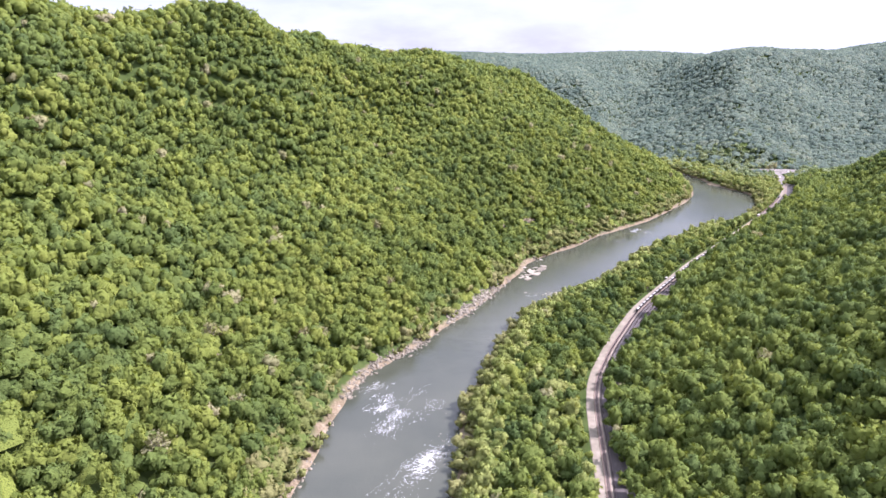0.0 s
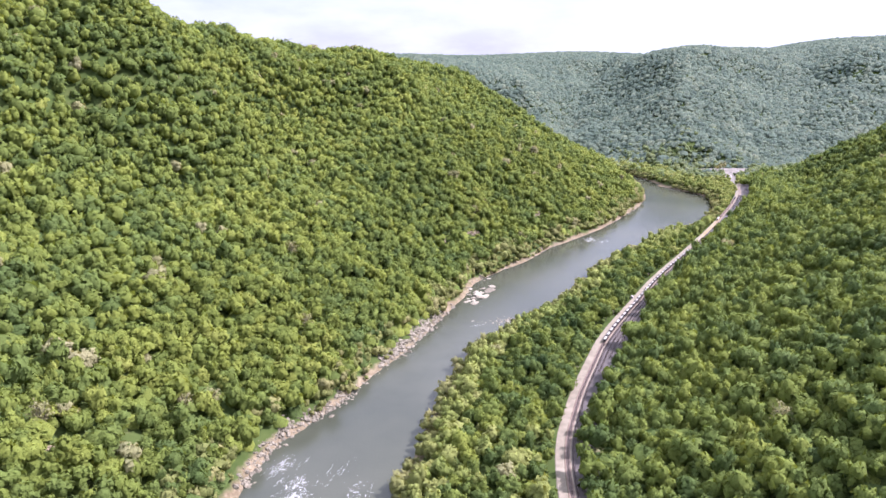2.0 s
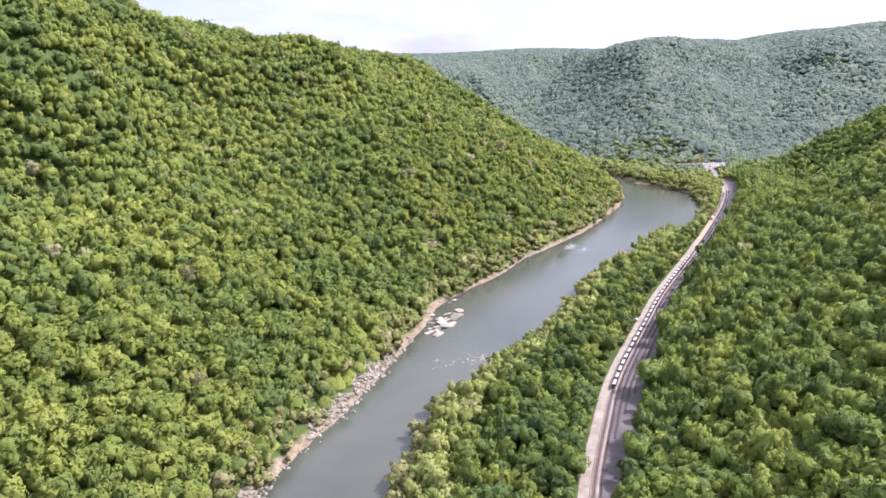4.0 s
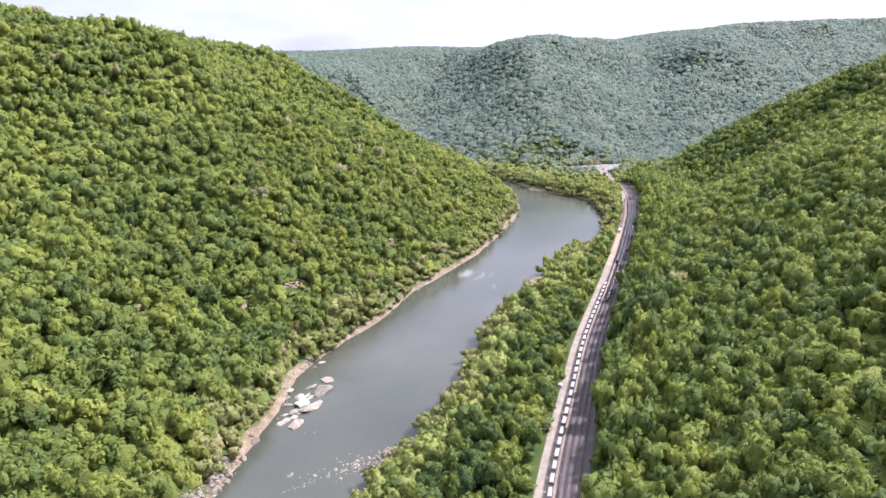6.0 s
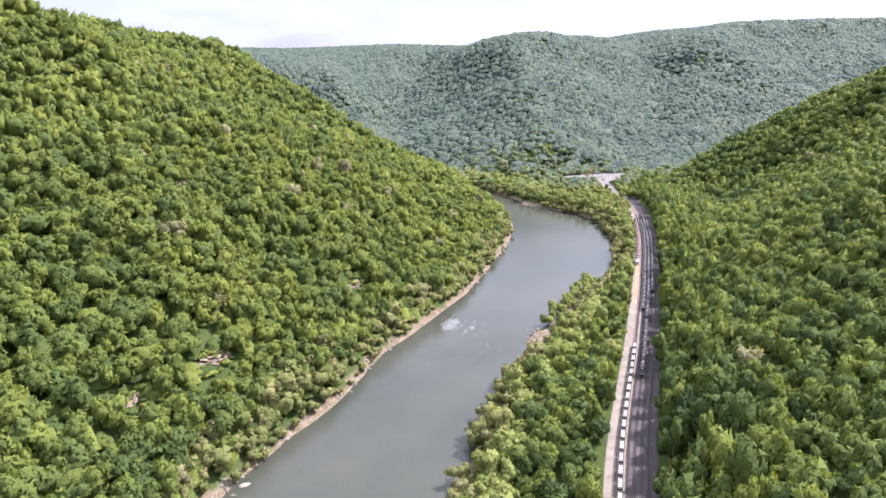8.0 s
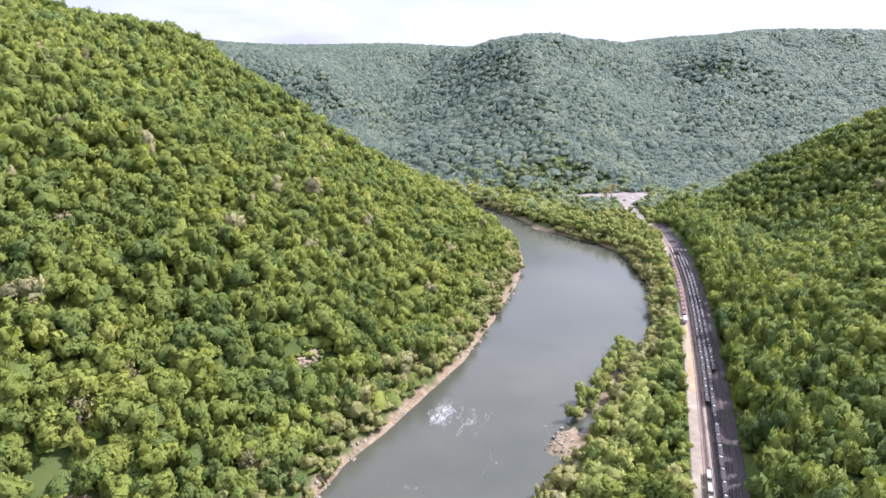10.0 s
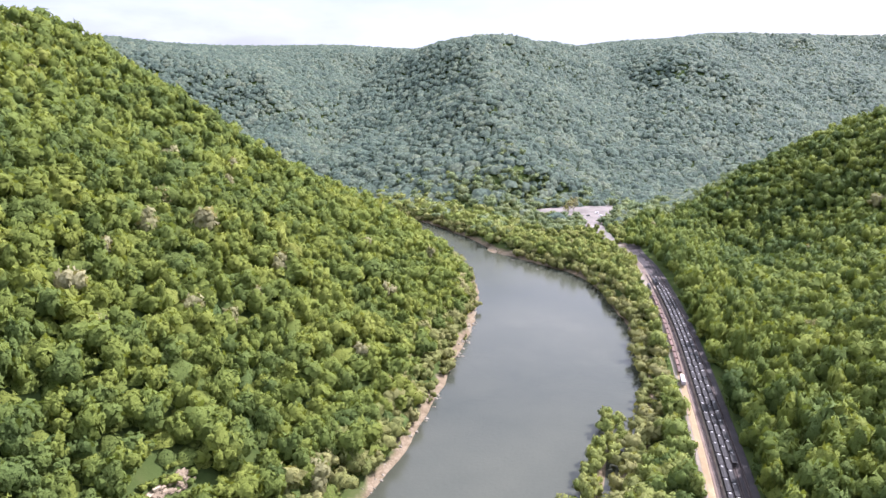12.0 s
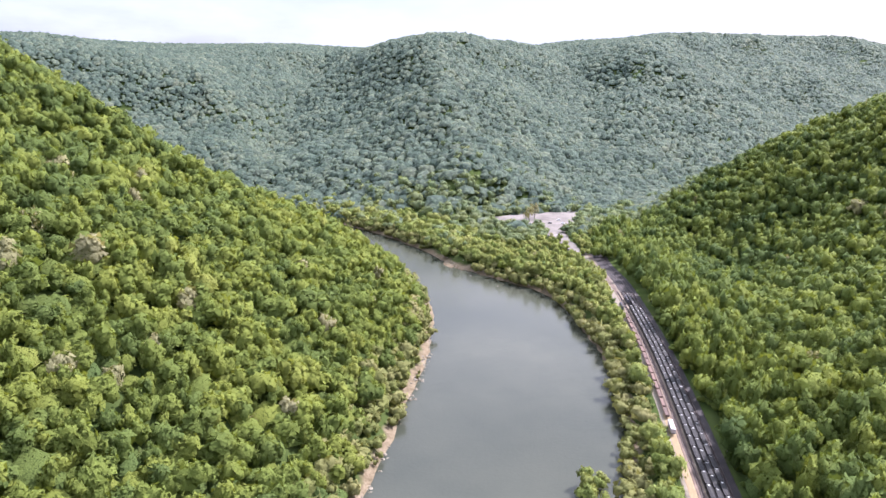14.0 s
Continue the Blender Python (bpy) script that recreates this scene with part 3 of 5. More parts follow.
def in_sight(x, y, top, spare=3):
    """Whether the crowns rise into view of the open valley, by lines of sight over the ground."""
    seen = np.zeros(len(x), bool)
    for ex, ey, ez, a0, a1 in ((0, 0, 128, -38, 38), (7, 62, 122, -34, 42), (25, 171, 104, -24, 52), (45, 230, 102, -20, 56), (100, 370, 100, -18, 62), (135, 440, 98, -12, 66)):
        bearing = np.degrees(np.arctan2(x - ex, y - ey))
        t = np.linspace(0.04, 0.985, 60)[:, None]
        px, py = ex + (x - ex) * t, ey + (y - ey) * t
        ground_z = surface_z(px, py)
        seen |= ((ez + (top - ez) * t) > ground_z - spare).all(0) & (bearing > a0) & (bearing < a1)
    return seen


BUDDING = [(-82, 162, 10, 9), (-55, 262, 8, 8), (-61, 253, 8, 8.5), (-88, 224, 7, 9), (-42, 364, 8, 8.5), (-30, 313, 6, 9), (60, 488, 7, 8),
           (115, 615, 7, 8.5), (111, 215, 7, 8), (92, 490, 6, 7), (304, 540, 7, 8), (-70, 195, 8, 8), (68, 500, 6, 7),
           (390, 806, 9, 9), (398, 811, 10, 10.5), (385, 802, 6, 7)]     # place, width, height


def by_budding(x, y):
    return np.min([np.hypot(x - bx, y - by) - 0.42 * w for bx, by, w, _ in BUDDING], axis=0) < 0


STANDING = []     # places of the trees that stand free, each a thing of its own


def before_yard(x, y):
    """1 where young growth stands round the open yard."""
    return (1 - ease(np.hypot((x - 362) / 42, (y - 760) / 62), 0.75, 1.25))


def near_woods():
    x, y, f, r = scatter(-360, 640, 70, 900, 4.35, 1)
    left, right, track = f
    keep = (left < 330) & (track < 330) & ~((y > 750) & (right > 0)) & (y > 150 - 0.35 * np.abs(x)) & ~on_outcrop(x, y) & ~in_lot(x, y) & ~by_budding(x, y)
    x, y, f = x[keep], y[keep], f[:, keep]
    left, right, track = f
    groups = (("slope", left > 5.0 + 4.5 * np.maximum(wave(x, y, 45, 21), 0), 6.9, 9.2), ("rail_side", (left < 0) & (track > BED_HALF + 0.8), 6.1, 9.2),
              ("plain", (left < 0) & (right > 6.0) & (track < -BED_HALF - 1.6), 5.6, 7.8))
    names = {"slope": "dense mixed green broadleaf forest on the steep river slope", "rail_side": "dense bright green broadleaf forest on the slope behind the railway",
             "plain": "strip of green woodland between river and railway"}
    for key, sel, w, h in groups:
        gx_, gy_, gf = x[sel], y[sel], f[:, sel]
        rows = rows_of(gx_, gy_, gf, r, w, h)
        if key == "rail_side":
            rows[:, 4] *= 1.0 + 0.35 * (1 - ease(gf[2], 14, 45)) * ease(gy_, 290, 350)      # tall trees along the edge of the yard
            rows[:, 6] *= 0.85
        elif key == "slope":
            rows[:, 6] = 0.18 + 0.82 * rows[:, 6]
        rows[:, 3:5] *= (1 - 0.25 * before_yard(rows[:, 0], rows[:, 1]))[:, None]
        seen = in_sight(rows[:, 0], rows[:, 1], rows[:, 2] + rows[:, 4])
        d = plan_distance(gx_, gy_)
        pale = r.uniform(size=len(rows)) < (0.012 if key != "rail_side" else 0.004)
        if key == "plain":
            free = (gy_ > 255) & (gy_ < 520) & (gf[1] > 15) & ~pale
            pick = np.where(free)[0][:290]
            STANDING.extend(rows[pick])
            free = np.zeros(len(rows), bool)
            free[pick] = True
            keep_free = ~free
            rows, seen, d, pale = rows[~free], seen[~free], d[~free], pale[~free]
        if key == "plain":
            light = ~pale & (r.uniform(size=len(rows)) < np.where((rows[:, 1] > 520) | (f[1][sel][keep_free] < 15), 0.88, 0.25))
            wood("plain_light_trees", CROWN_NEAR, rows[light], m_shrub, "pale yellow-green trees between river and railway")
            rows, seen, d, pale = rows[~light], seen[~light], d[~light], pale[~light]
        close = seen & (d < 145)
        upper = 430 if key == "rail_side" else 270
        for tag, cut, kind in (("", close, CROWN_NEAR), ("_upper", seen & ~close & (d < upper), CROWN_MID), ("_high", seen & ~close & (d >= upper), CROWN_LOW), ("_back", ~seen & (r.uniform(size=len(rows)) < 0.35), CROWN_FAR)):
            if tag == "_back":
                rows[:, 3] *= np.where(seen, 1.0, 1.7)
            if (cut & ~pale).sum() > 3:
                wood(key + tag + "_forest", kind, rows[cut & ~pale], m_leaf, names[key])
        if pale.sum() > 3:
            wood(key + "_budding_trees", CROWN_NEAR, rows[pale], m_bare, "scattered tan trees still budding among the green forest")


def bank_growth():
    """Pale willows and shrubs along both banks."""
    x, y, f, r = scatter(-90, 330, 90, 900, 3.3, 8)
    left, right, track = f
    fringe = 5.5 + 3.5 * wave(x, y, 45, 21)
    rocky = (np.hypot((x - 8) / 26, (y - 347) / 22) < 1) | (np.hypot((x + 34) / 14, (y - 258) / 22) < 1)
    on = ((left > 1.7 - 2.2 * (wave(x, y, 16, 23, 2) > 0.05)) & (right < 0) & (left < 5.0 + 1.2 * fringe) & ~(rocky & (left < 8))) | ((left < 0) & (right > -0.9) & (right < 5.0 + 1.6 * fringe) & (track < -BED_HALF - 1.8))
    keep = on & (r.uniform(size=len(x)) < 0.9)
    for line in BARS:
        keep &= ~((np.abs(line_field(line, x, y)) < 6.5) & (right < 5))
    rows = rows_of(x[keep], y[keep], f[:, keep], r, 4.9, 5.6, 0.34)
    rows[:, 2] = np.maximum(rows[:, 2], -0.5)
    outer = left[keep] > 0
    edge_row = right[keep] < 7.0
    wood("riverbank_willows", CROWN_MID, rows[~outer & ~edge_row], m_shrub, "pale olive willows and shrubs along the riverbank")
    wood("waterside_willows", CROWN_MID, rows[~outer & edge_row], m_scrub, "tan-green budding willows leaning over the water's edge")
    rows[outer, 3:5] *= np.clip(0.55 + 0.12 * left[keep][outer], 0.55, 1.15)[:, None]
    wood("shore_scrub", CROWN_MID, rows[outer], m_scrub, "low tan-green scrub along the rocky shore")
    edge = (left < 0) & (right > 2) & (((track < -BED_HALF - 0.3) & (track > -BED_HALF - 5.2)) | ((track > BED_HALF + 0.2) & (track < BED_HALF + 4.6))) & (y < 740) & (y > 150)
    keep = edge & (r.uniform(size=len(x)) < 0.75)
    rows = rows_of(x[keep], y[keep], f[:, keep], r, 3.2, 2.8, 0.35)
    wood("trackside_shrubs", CROWN_MID, rows, m_leaf, "low bright green shrubs along the edge of the tracks")
    spit = np.abs(line_field(SPIT, x, y)) < 3.0
    keep = spit
    rows = rows_of(x[keep], y[keep], f[:, keep], r, 4.6, 6.5, 0.25)
    rows[:, 2] = np.maximum(rows[:, 2], 0) - 0.6
    wood("spit_trees", CROWN_NEAR, rows, m_shrub, "yellow-green trees on a low spit in the river")


def far_woods():
    x, y, f, r = scatter(-900, 2300, 200, 2250, 5.9, 2)
    left, right, track = f
    near_box = ((x < 640) & (y < 750) & (track < 330)) | ((left > 0) & (left < 330) & (x > -360) & (y < 900))
    land = ((left > 4) | ((left < 0) & (right > 3) & (np.abs(track) > BED_HALF + 2))) & ~near_box & ~in_lot(x, y)
    land &= ((y > 480) | (x > 250))
    land &= ~(np.hypot((x - 240) / 16, (y - 967) / 6) < 1) & ~(np.hypot((x - 150) / 16, (y - 1290) / 8) < 1)
    x, y, f = x[land], y[land], f[:, land]
    rows = rows_of(x, y, f, r, 9.0, 5.0, 0.3)
    rows[:, 2] += 0.8
    seen = in_sight(x, y, rows[:, 2] + rows[:, 4], 5) | ((x > 300) & (x < 740) & (f[2] > 40) & (f[2] < 340) & (y < 790) & (y > 330))
    reach = np.hypot(x - BEND[0], y - BEND[1]) + r.normal(0, 30, len(x))
    mid = seen & (reach < 480)
    near = seen & ~mid & (reach < 760)
    wood("hill_forest", CROWN_HILL, rows[near], m_far, "forest on the hill across the river bend, haze put into its blue-green leaf colour")
    wood("distant_forest", CROWN_FAR, rows[seen & ~mid & ~near], m_far, "distant forest covering the hills round the bend, haze put into its blue-green leaf colour")
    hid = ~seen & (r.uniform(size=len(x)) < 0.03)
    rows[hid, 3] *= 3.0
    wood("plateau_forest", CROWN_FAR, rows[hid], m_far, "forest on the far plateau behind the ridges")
    x, y, f, r = scatter(-90, 800, 640, 1110, 5.6, 4)
    left, right, track = f
    near_box = ((x < 640) & (y < 750) & (track < 330)) | ((left > 0) & (left < 330) & (x > -360) & (y < 900))
    land = ((left > 4) | ((left < 0) & (right > 2) & (np.abs(track) > BED_HALF + 2))) & ~near_box & ~in_lot(x, y) & (np.hypot(x - BEND[0], y - BEND[1]) + r.normal(0, 30, len(x)) < 500)
    land &= ~(np.hypot((x - 240) / 16, (y - 967) / 6) < 1)
    x, y, f = x[land], y[land], f[:, land]
    rows = rows_of(x, y, f, r, 8.0, 8.2)
    rows[:, 3:5] *= (1 - 0.25 * before_yard(x, y))[:, None]
    seen = in_sight(x, y, rows[:, 2] + rows[:, 4], 5)
    low = (f[1] < 40) & (f[0] < 0) & (r.uniform(size=len(x)) < 0.75)
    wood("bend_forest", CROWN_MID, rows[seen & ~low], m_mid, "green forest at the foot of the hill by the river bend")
    wood("bend_flood_plain_trees", CROWN_MID, rows[low], m_shrub, "pale yellow-green flood-plain trees at the river bend")


def entry_woods():
    """The valley before the walk begins."""
    x, y, f, r = scatter(-330, 400, -160, 160, 9.0, 6)
    left, right, track = f
    keep = (y < 150 - 0.35 * np.abs(x)) & (((left > 4) & (left < 330)) | ((left < 0) & (right > 3) & (np.abs(track) > BED_HALF + 3) & (track < 260)))
    wood("entry_forest", CROWN_FAR, rows_of(x[keep], y[keep], f[:, keep], r, 13.0, 9.0, 0.2), m_leaf, "green forest on both sides of the lower valley")


def undergrowth():
    """Saplings that close the gaps under the tall crowns."""
    x, y, f, r = scatter(-260, 420, 150, 800, 4.9, 16)
    keep = ((f[0] > 5) | ((f[0] < 0) & (f[2] > BED_HALF + 4) & (f[2] < 160))) & ~on_outcrop(x, y) & ~in_lot(x, y) & (plan_distance(x, y) < 190)
    rows = rows_of(x[keep], y[keep], f[:, keep], r, 6.0, 3.8, 0.25)
    wood("forest_saplings", CROWN_HILL, rows, m_leaf, "green saplings filling the gaps under the tall forest")


near_woods()
undergrowth()
understory()
entry_woods()
bank_growth()
far_woods()


def part(name, v, f, mat, parent, label="", smooth_shade=False, tint=None, normals=None):
    return mesh_object(name, v, f, mat, parent, smooth_shade, tint, label, normals)


def tube(points, radii, sides=6):
    """A round limb through the points."""
    p = np.array(points, float)
    a = np.linspace(0, 2 * math.pi, sides, endpoint=False)
    t = np.gradient(p, axis=0)
    vs = []
    for q, d, rad in zip(p, t, radii):
        d = d / np.linalg.norm(d)
        u = np.cross(d, (1, 0.3, 0.1))
        u /= np.linalg.norm(u)
        w = np.cross(d, u)
        vs.append(q + rad * (np.cos(a)[:, None] * u + np.sin(a)[:, None] * w))
    i = np.arange(sides)
    fs = [np.column_stack([k * sides + i, k * sides + (i + 1) % sides, (k + 1) * sides + (i + 1) % sides, (k + 1) * sides + i]) for k in range(len(p) - 1)]
    return np.vstack(vs), np.vstack(fs)


def stack(pieces):
    vs, fs, n = [], [], 0
    for v, f in pieces:
        vs.append(np.asarray(v, float))
        fs.append(np.asarray(f) + n)
        n += len(v)
    return np.vstack(vs), np.vstack(fs)


def build_tree(seed):
    """A broadleaf tree 1 wide and 1 high: tapered trunk with limbs, crown of clumps and leaf tufts."""
    r = np.random.RandomState(700 + seed)
    tree = tagged(new("tree"), "green broadleaf tree standing between the river and railway", "tree", "riverside trees")
    limbs = [tube([(0, 0, -0.02), (0.01, 0, 0.2), (0.0, 0.02, 0.42), (0.01, 0.01, 0.62)], [0.035, 0.028, 0.022, 0.010])]
    for k in range(5):
        a = k * 1.3 + r.uniform(-0.3, 0.3)
        z = 0.25 + 0.06 * k
        limbs.append(tube([(0, 0, z), (0.12 * math.cos(a), 0.12 * math.sin(a), z + 0.12), (0.26 * math.cos(a), 0.26 * math.sin(a), z + 0.22)], [0.014, 0.010, 0.005], 5))
    v, f = stack(limbs)
    part("trunk", v, f, m_bark, tree)
    v, f, nv = crown(300 + seed, 10, 190, 0.075, 0.28)
    part("crown", v, f, m_leaf, tree, "", True, np.full(len(v), (seed * 0.37) % 1.0), nv)
    return tree


def standing_trees():
    kinds = [build_tree(s) for s in range(12)]
    for i, (x, y, z, w, h, turn, tint) in enumerate(STANDING):
        m = Matrix.LocRotScale((x, y, z), Euler((0, 0, turn)), (w, w, h))
        k = i % 12
        if i < 12:
            kinds[k].matrix_basis = m
        else:
            o = copy_thing(kinds[k], Matrix())
            o.matrix_basis = m


standing_trees()


def build_budding_tree(seed):
    """A tree just coming into leaf, 1 wide and 1 high: grey limbs that fork twice, and thin tan sprays at the twigs."""
    r = np.random.RandomState(820 + seed)
    tree = tagged(new("budding_tree"), "tan budding tree with bare grey limbs among green forest", "tree", "budding trees")
    limbs, tips = [tube([(0, 0, -0.03), (0.01, 0, 0.25), (-0.01, 0.02, 0.5), (0.01, 0.0, 0.8)], [0.036, 0.028, 0.018, 0.006])], []
    for k in range(9):
        a, z = k * 2.4 + r.uniform(-0.3, 0.3), 0.26 + 0.055 * k
        out = r.uniform(0.30, 0.46) * (1.1 - 0.07 * k)
        elbow = np.array([0.5 * out * math.cos(a), 0.5 * out * math.sin(a), z + 0.13])
        tip = np.array([out * math.cos(a), out * math.sin(a), z + r.uniform(0.22, 0.34)])
        limbs.append(tube([(0, 0, z), elbow, tip], [0.015, 0.010, 0.004], 5))
        tips += [elbow, tip]
        for _ in range(3):
            end = elbow + r.normal(size=3) * (0.10, 0.10, 0.05) + (0, 0, 0.15)
            limbs.append(tube([elbow, 0.5 * (elbow + end) + (0, 0, 0.02), end], [0.008, 0.005, 0.003], 4))
            tips.append(end)
    v, f = stack(limbs)
    part("trunk", v, f, m_bark, tree, "bare grey trunk and limbs")
    vs, fs, ns = [], [], []
    for k in range(400):
        p = tips[r.randint(len(tips))] + r.normal(size=3) * 0.06
        face = unit(r.normal(size=3) + (0, 0, 0.4))
        t = unit(np.cross(face, r.normal(size=3)))
        q = 0.045 * r.uniform(0.6, 1.4)
        vs.append(np.array([p + t * q, p - 0.5 * t * q + 0.8 * q * np.cross(face, t), p - 0.5 * t * q - 0.8 * q * np.cross(face, t)]))
        fs.append((3 * k, 3 * k + 1, 3 * k + 2))
        ns.append(np.tile(unit(p - (0, 0, 0.4) + 0.4 * face), (3, 1)))
    v = np.vstack(vs)
    part("crown", v, np.array(fs), m_bare, tree, "thin tan sprays of young leaves", True, np.full(len(v), 0.3 + 0.2 * seed), np.vstack(ns))
    return tree


def budding_trees():
    kinds = [build_budding_tree(s) for s in range(3)]
    for i, (x, y, w, h) in enumerate(BUDDING):
        m = Matrix.LocRotScale((x, y, float(surface_z(np.array([x]), np.array([y]))[0]) - 0.1), Euler((0, 0, 1.7 * i)), (w, w, h))
        if i < 3:
            kinds[i].matrix_basis = m
        else:
            copy_thing(kinds[i % 3], Matrix()).matrix_basis = m


budding_trees()

# ---------------------------------------------------------------- railway
LINE = smooth(TRACK, 3.0)
LINE = LINE[(LINE[:, 1] > -250) & (LINE[:, 1] < 714)]
RUN = np.r_[0, np.cumsum(np.linalg.norm(np.diff(LINE, axis=0), axis=1))]
TRACKS = [-2.5, -0.85, 0.8, 2.45, 4.1]       # offsets of the five tracks from the middle line


def run_at(x, y):
    return RUN[np.argmin((LINE[:, 0] - x) ** 2 + (LINE[:, 1] - y) ** 2)]


def along(s, side, z):
    """The pose s metres along the railway, side metres to its right, looking along it (local +y)."""
    i = min(max(int(np.searchsorted(RUN, s)) - 1, 1), len(LINE) - 3)
    t = (s - RUN[i]) / (RUN[i + 1] - RUN[i])
    p = LINE[i] * (1 - t) + LINE[i + 1] * t
    d = (LINE[i + 1] - LINE[i]) * (1 - t) + (LINE[i + 2] - LINE[i + 1]) * t
    d = d / np.linalg.norm(d)
    return pose(p[0] + d[1] * side, p[1] - d[0] * side, z, 0, 0, math.degrees(math.atan2(-d[0], d[1])))


def strip(name, a, b, z, mat, label, category, s0=0.0, s1=1e9, depth=0.25):
    """A raised strip of ground along the railway, with sloped shoulders."""
    line = LINE[(RUN >= s0) & (RUN <= s1)]
    edges = [(a - 0.35, z - depth), (a, z), (b, z), (b + 0.35, z - depth)]
    n = len(line)
    v = np.vstack([np.column_stack([offset(line, d), np.full(n, h)]) for d, h in edges])
    i = np.arange(n - 1)
    f = np.vstack([np.column_stack([k * n + i, (k + 1) * n + i, (k + 1) * n + i + 1, k * n + i + 1]) for k in range(3)])
    return tagged(mesh_object(name, v, f, mat), label, category, kind="structure")


S_TAN = run_at(226, 498)
S_SOOT = run_at(190, 446)
strip("track_bed", -3.3, 6.2, BED_Z + 0.14, m_ballast, "grey-brown ballast bed under five railway tracks", "railway", 0, S_SOOT)
strip("sooty_track_bed", -3.3, 6.2, BED_Z + 0.145, m_soot, "coal-blackened ballast bed under the coal trains, tree shade also in its colour", "railway", S_SOOT - 4)
strip("road", -6.2, -3.75, BED_Z + 0.10, m_gravel, "pale gravel service road beside the tracks", "road")
strip("rust_strip", -3.2, -1.75, BED_Z + 0.19, m_rust, "rust-stained ballast round the outer track", "railway", depth=0.1)
m_tan = grainy("tan_sand", [(0.3, (0.165, 0.118, 0.060)), (0.6, (0.225, 0.165, 0.088)), (0.85, (0.28, 0.215, 0.13))], 0.25, 2.5, 0.9, 0.4)
strip("sand_strip", -5.2, -3.95, BED_Z + 0.15, m_tan, "sunlit tan sand heaped along the tracks", "sand", S_TAN, run_at(268, 556), 0.1)
strip("cinder_path", -1.68, -1.48, BED_Z + 0.18, m_gravel, "narrow pale gravel path between two tracks", "path", depth=0.08)


def rails():
    for n, side in enumerate(TRACKS):
        track_root = tagged(new("railway_track"), "steel railway track on wooden sleepers and ballast", "railway track", "tracks of the yard")
        first_y = -250 if n < 2 else 262 + 14 * n
        line = LINE[LINE[:, 1] > first_y]
        for d in (-0.275, 0.275):
            k = len(line)
            edges = [(side + d - 0.045, 0.0), (side + d - 0.03, 0.075), (side + d + 0.03, 0.075), (side + d + 0.045, 0.0)]
            v = np.vstack([np.column_stack([offset(line, e), np.full(k, BED_Z + 0.27 + h)]) for e, h in edges])
            i = np.arange(k - 1)
            f = np.vstack([np.column_stack([q * k + i, (q + 1) * k + i, (q + 1) * k + i + 1, q * k + i + 1]) for q in range(3)])
            part("rail", v, f, m_rail, track_root)
        vs, n0 = [], 0
        s = np.arange(RUN[np.argmax(LINE[:, 1] > max(first_y, 120))], run_at(330, 655), 0.42)
        box = np.array([(x, y, z) for z in (0, 1) for y in (-1, 1) for x in (-1, 1)]) * np.array([0.48, 0.075, 0.09])
        quad = np.array([(0, 1, 5, 4), (1, 3, 7, 5), (3, 2, 6, 7), (2, 0, 4, 6), (4, 5, 7, 6)])
        fs = []
        for q in s:
            m = np.array(along(q, side, BED_Z + 0.18))
            vs.append(box @ m[:3, :3].T + m[:3, 3])
            fs.append(quad + n0)
            n0 += 8
        sl = part("sleeper_bed", np.vstack(vs), np.vstack(fs), m_sleeper, track_root)
        sl["kind"] = "stuff"


m_sleeper = grainy("sleeper_wood", [(0.3, (0.042, 0.033, 0.030)), (0.7, (0.078, 0.063, 0.058))], 0.8, 6.0, 0.9)
rails()


# ---------------------------------------------------------------- rolling stock
def prism(x0, x1, y0, y1, z0, z1, inset=(0, 0)):
    """A box whose top is drawn in by inset at the sides and ends."""
    a, b = inset
    v = np.array([(x0, y0, z0), (x1, y0, z0), (x1, y1, z0), (x0, y1, z0), (x0 + a, y0 + b, z1), (x1 - a, y0 + b, z1), (x1 - a, y1 - b, z1), (x0 + a, y1 - b, z1)], float)
    f = np.array([(3, 2, 1, 0), (4, 5, 6, 7), (0, 1, 5, 4), (1, 2, 6, 5), (2, 3, 7, 6), (3, 0, 4, 7)])
    return v, f


def disc(x, y, z, radius, width, sides=10):
    a = np.linspace(0, 2 * math.pi, sides, endpoint=False)
    ring = np.column_stack([np.zeros(sides), np.cos(a), np.sin(a)]) * radius
    v = np.vstack([ring + (x - width / 2, y, z), ring + (x + width / 2, y, z), [(x - width / 2, y, z), (x + width / 2, y, z)]])
    i = np.arange(sides)
    j = (i + 1) % sides
    c, d = np.full(sides, 2 * sides), np.full(sides, 2 * sides + 1)
    return v, np.vstack([np.column_stack([i, j, j + sides, i + sides]), np.column_stack([c, j, i, i]), np.column_stack([d, i + sides, j + sides, j + sides])])


def clean(v, f, name, mat, parent, label="", smooth_shade=False):
    """Like part(), for faces that repeat a corner (triangles)."""
    bm = bmesh.new()
    vs = [bm.verts.new(q) for q in v]
    for face in f:
        ids = list(dict.fromkeys(int(k) for k in face))
        if len(ids) > 2:
            try:
                bm.faces.new([vs[k] for k in ids])
            except ValueError:
                pass
    me = bpy.data.meshes.new(name)
    bm.to_mesh(me)
    bm.free()
    me.materials.append(mat)
    for p in me.polygons:
        p.use_smooth = smooth_shade
    ob = new(name, me)
    ob.parent = parent
    if label:
        ob["label"] = label
    return ob


m_black = grainy("sooty_steel", [(0.3, (0.020, 0.019, 0.019)), (0.7, (0.040, 0.037, 0.035))], 0.9, 5.0, 0.85, 0.2, 0.0, 0.05, 0.4)
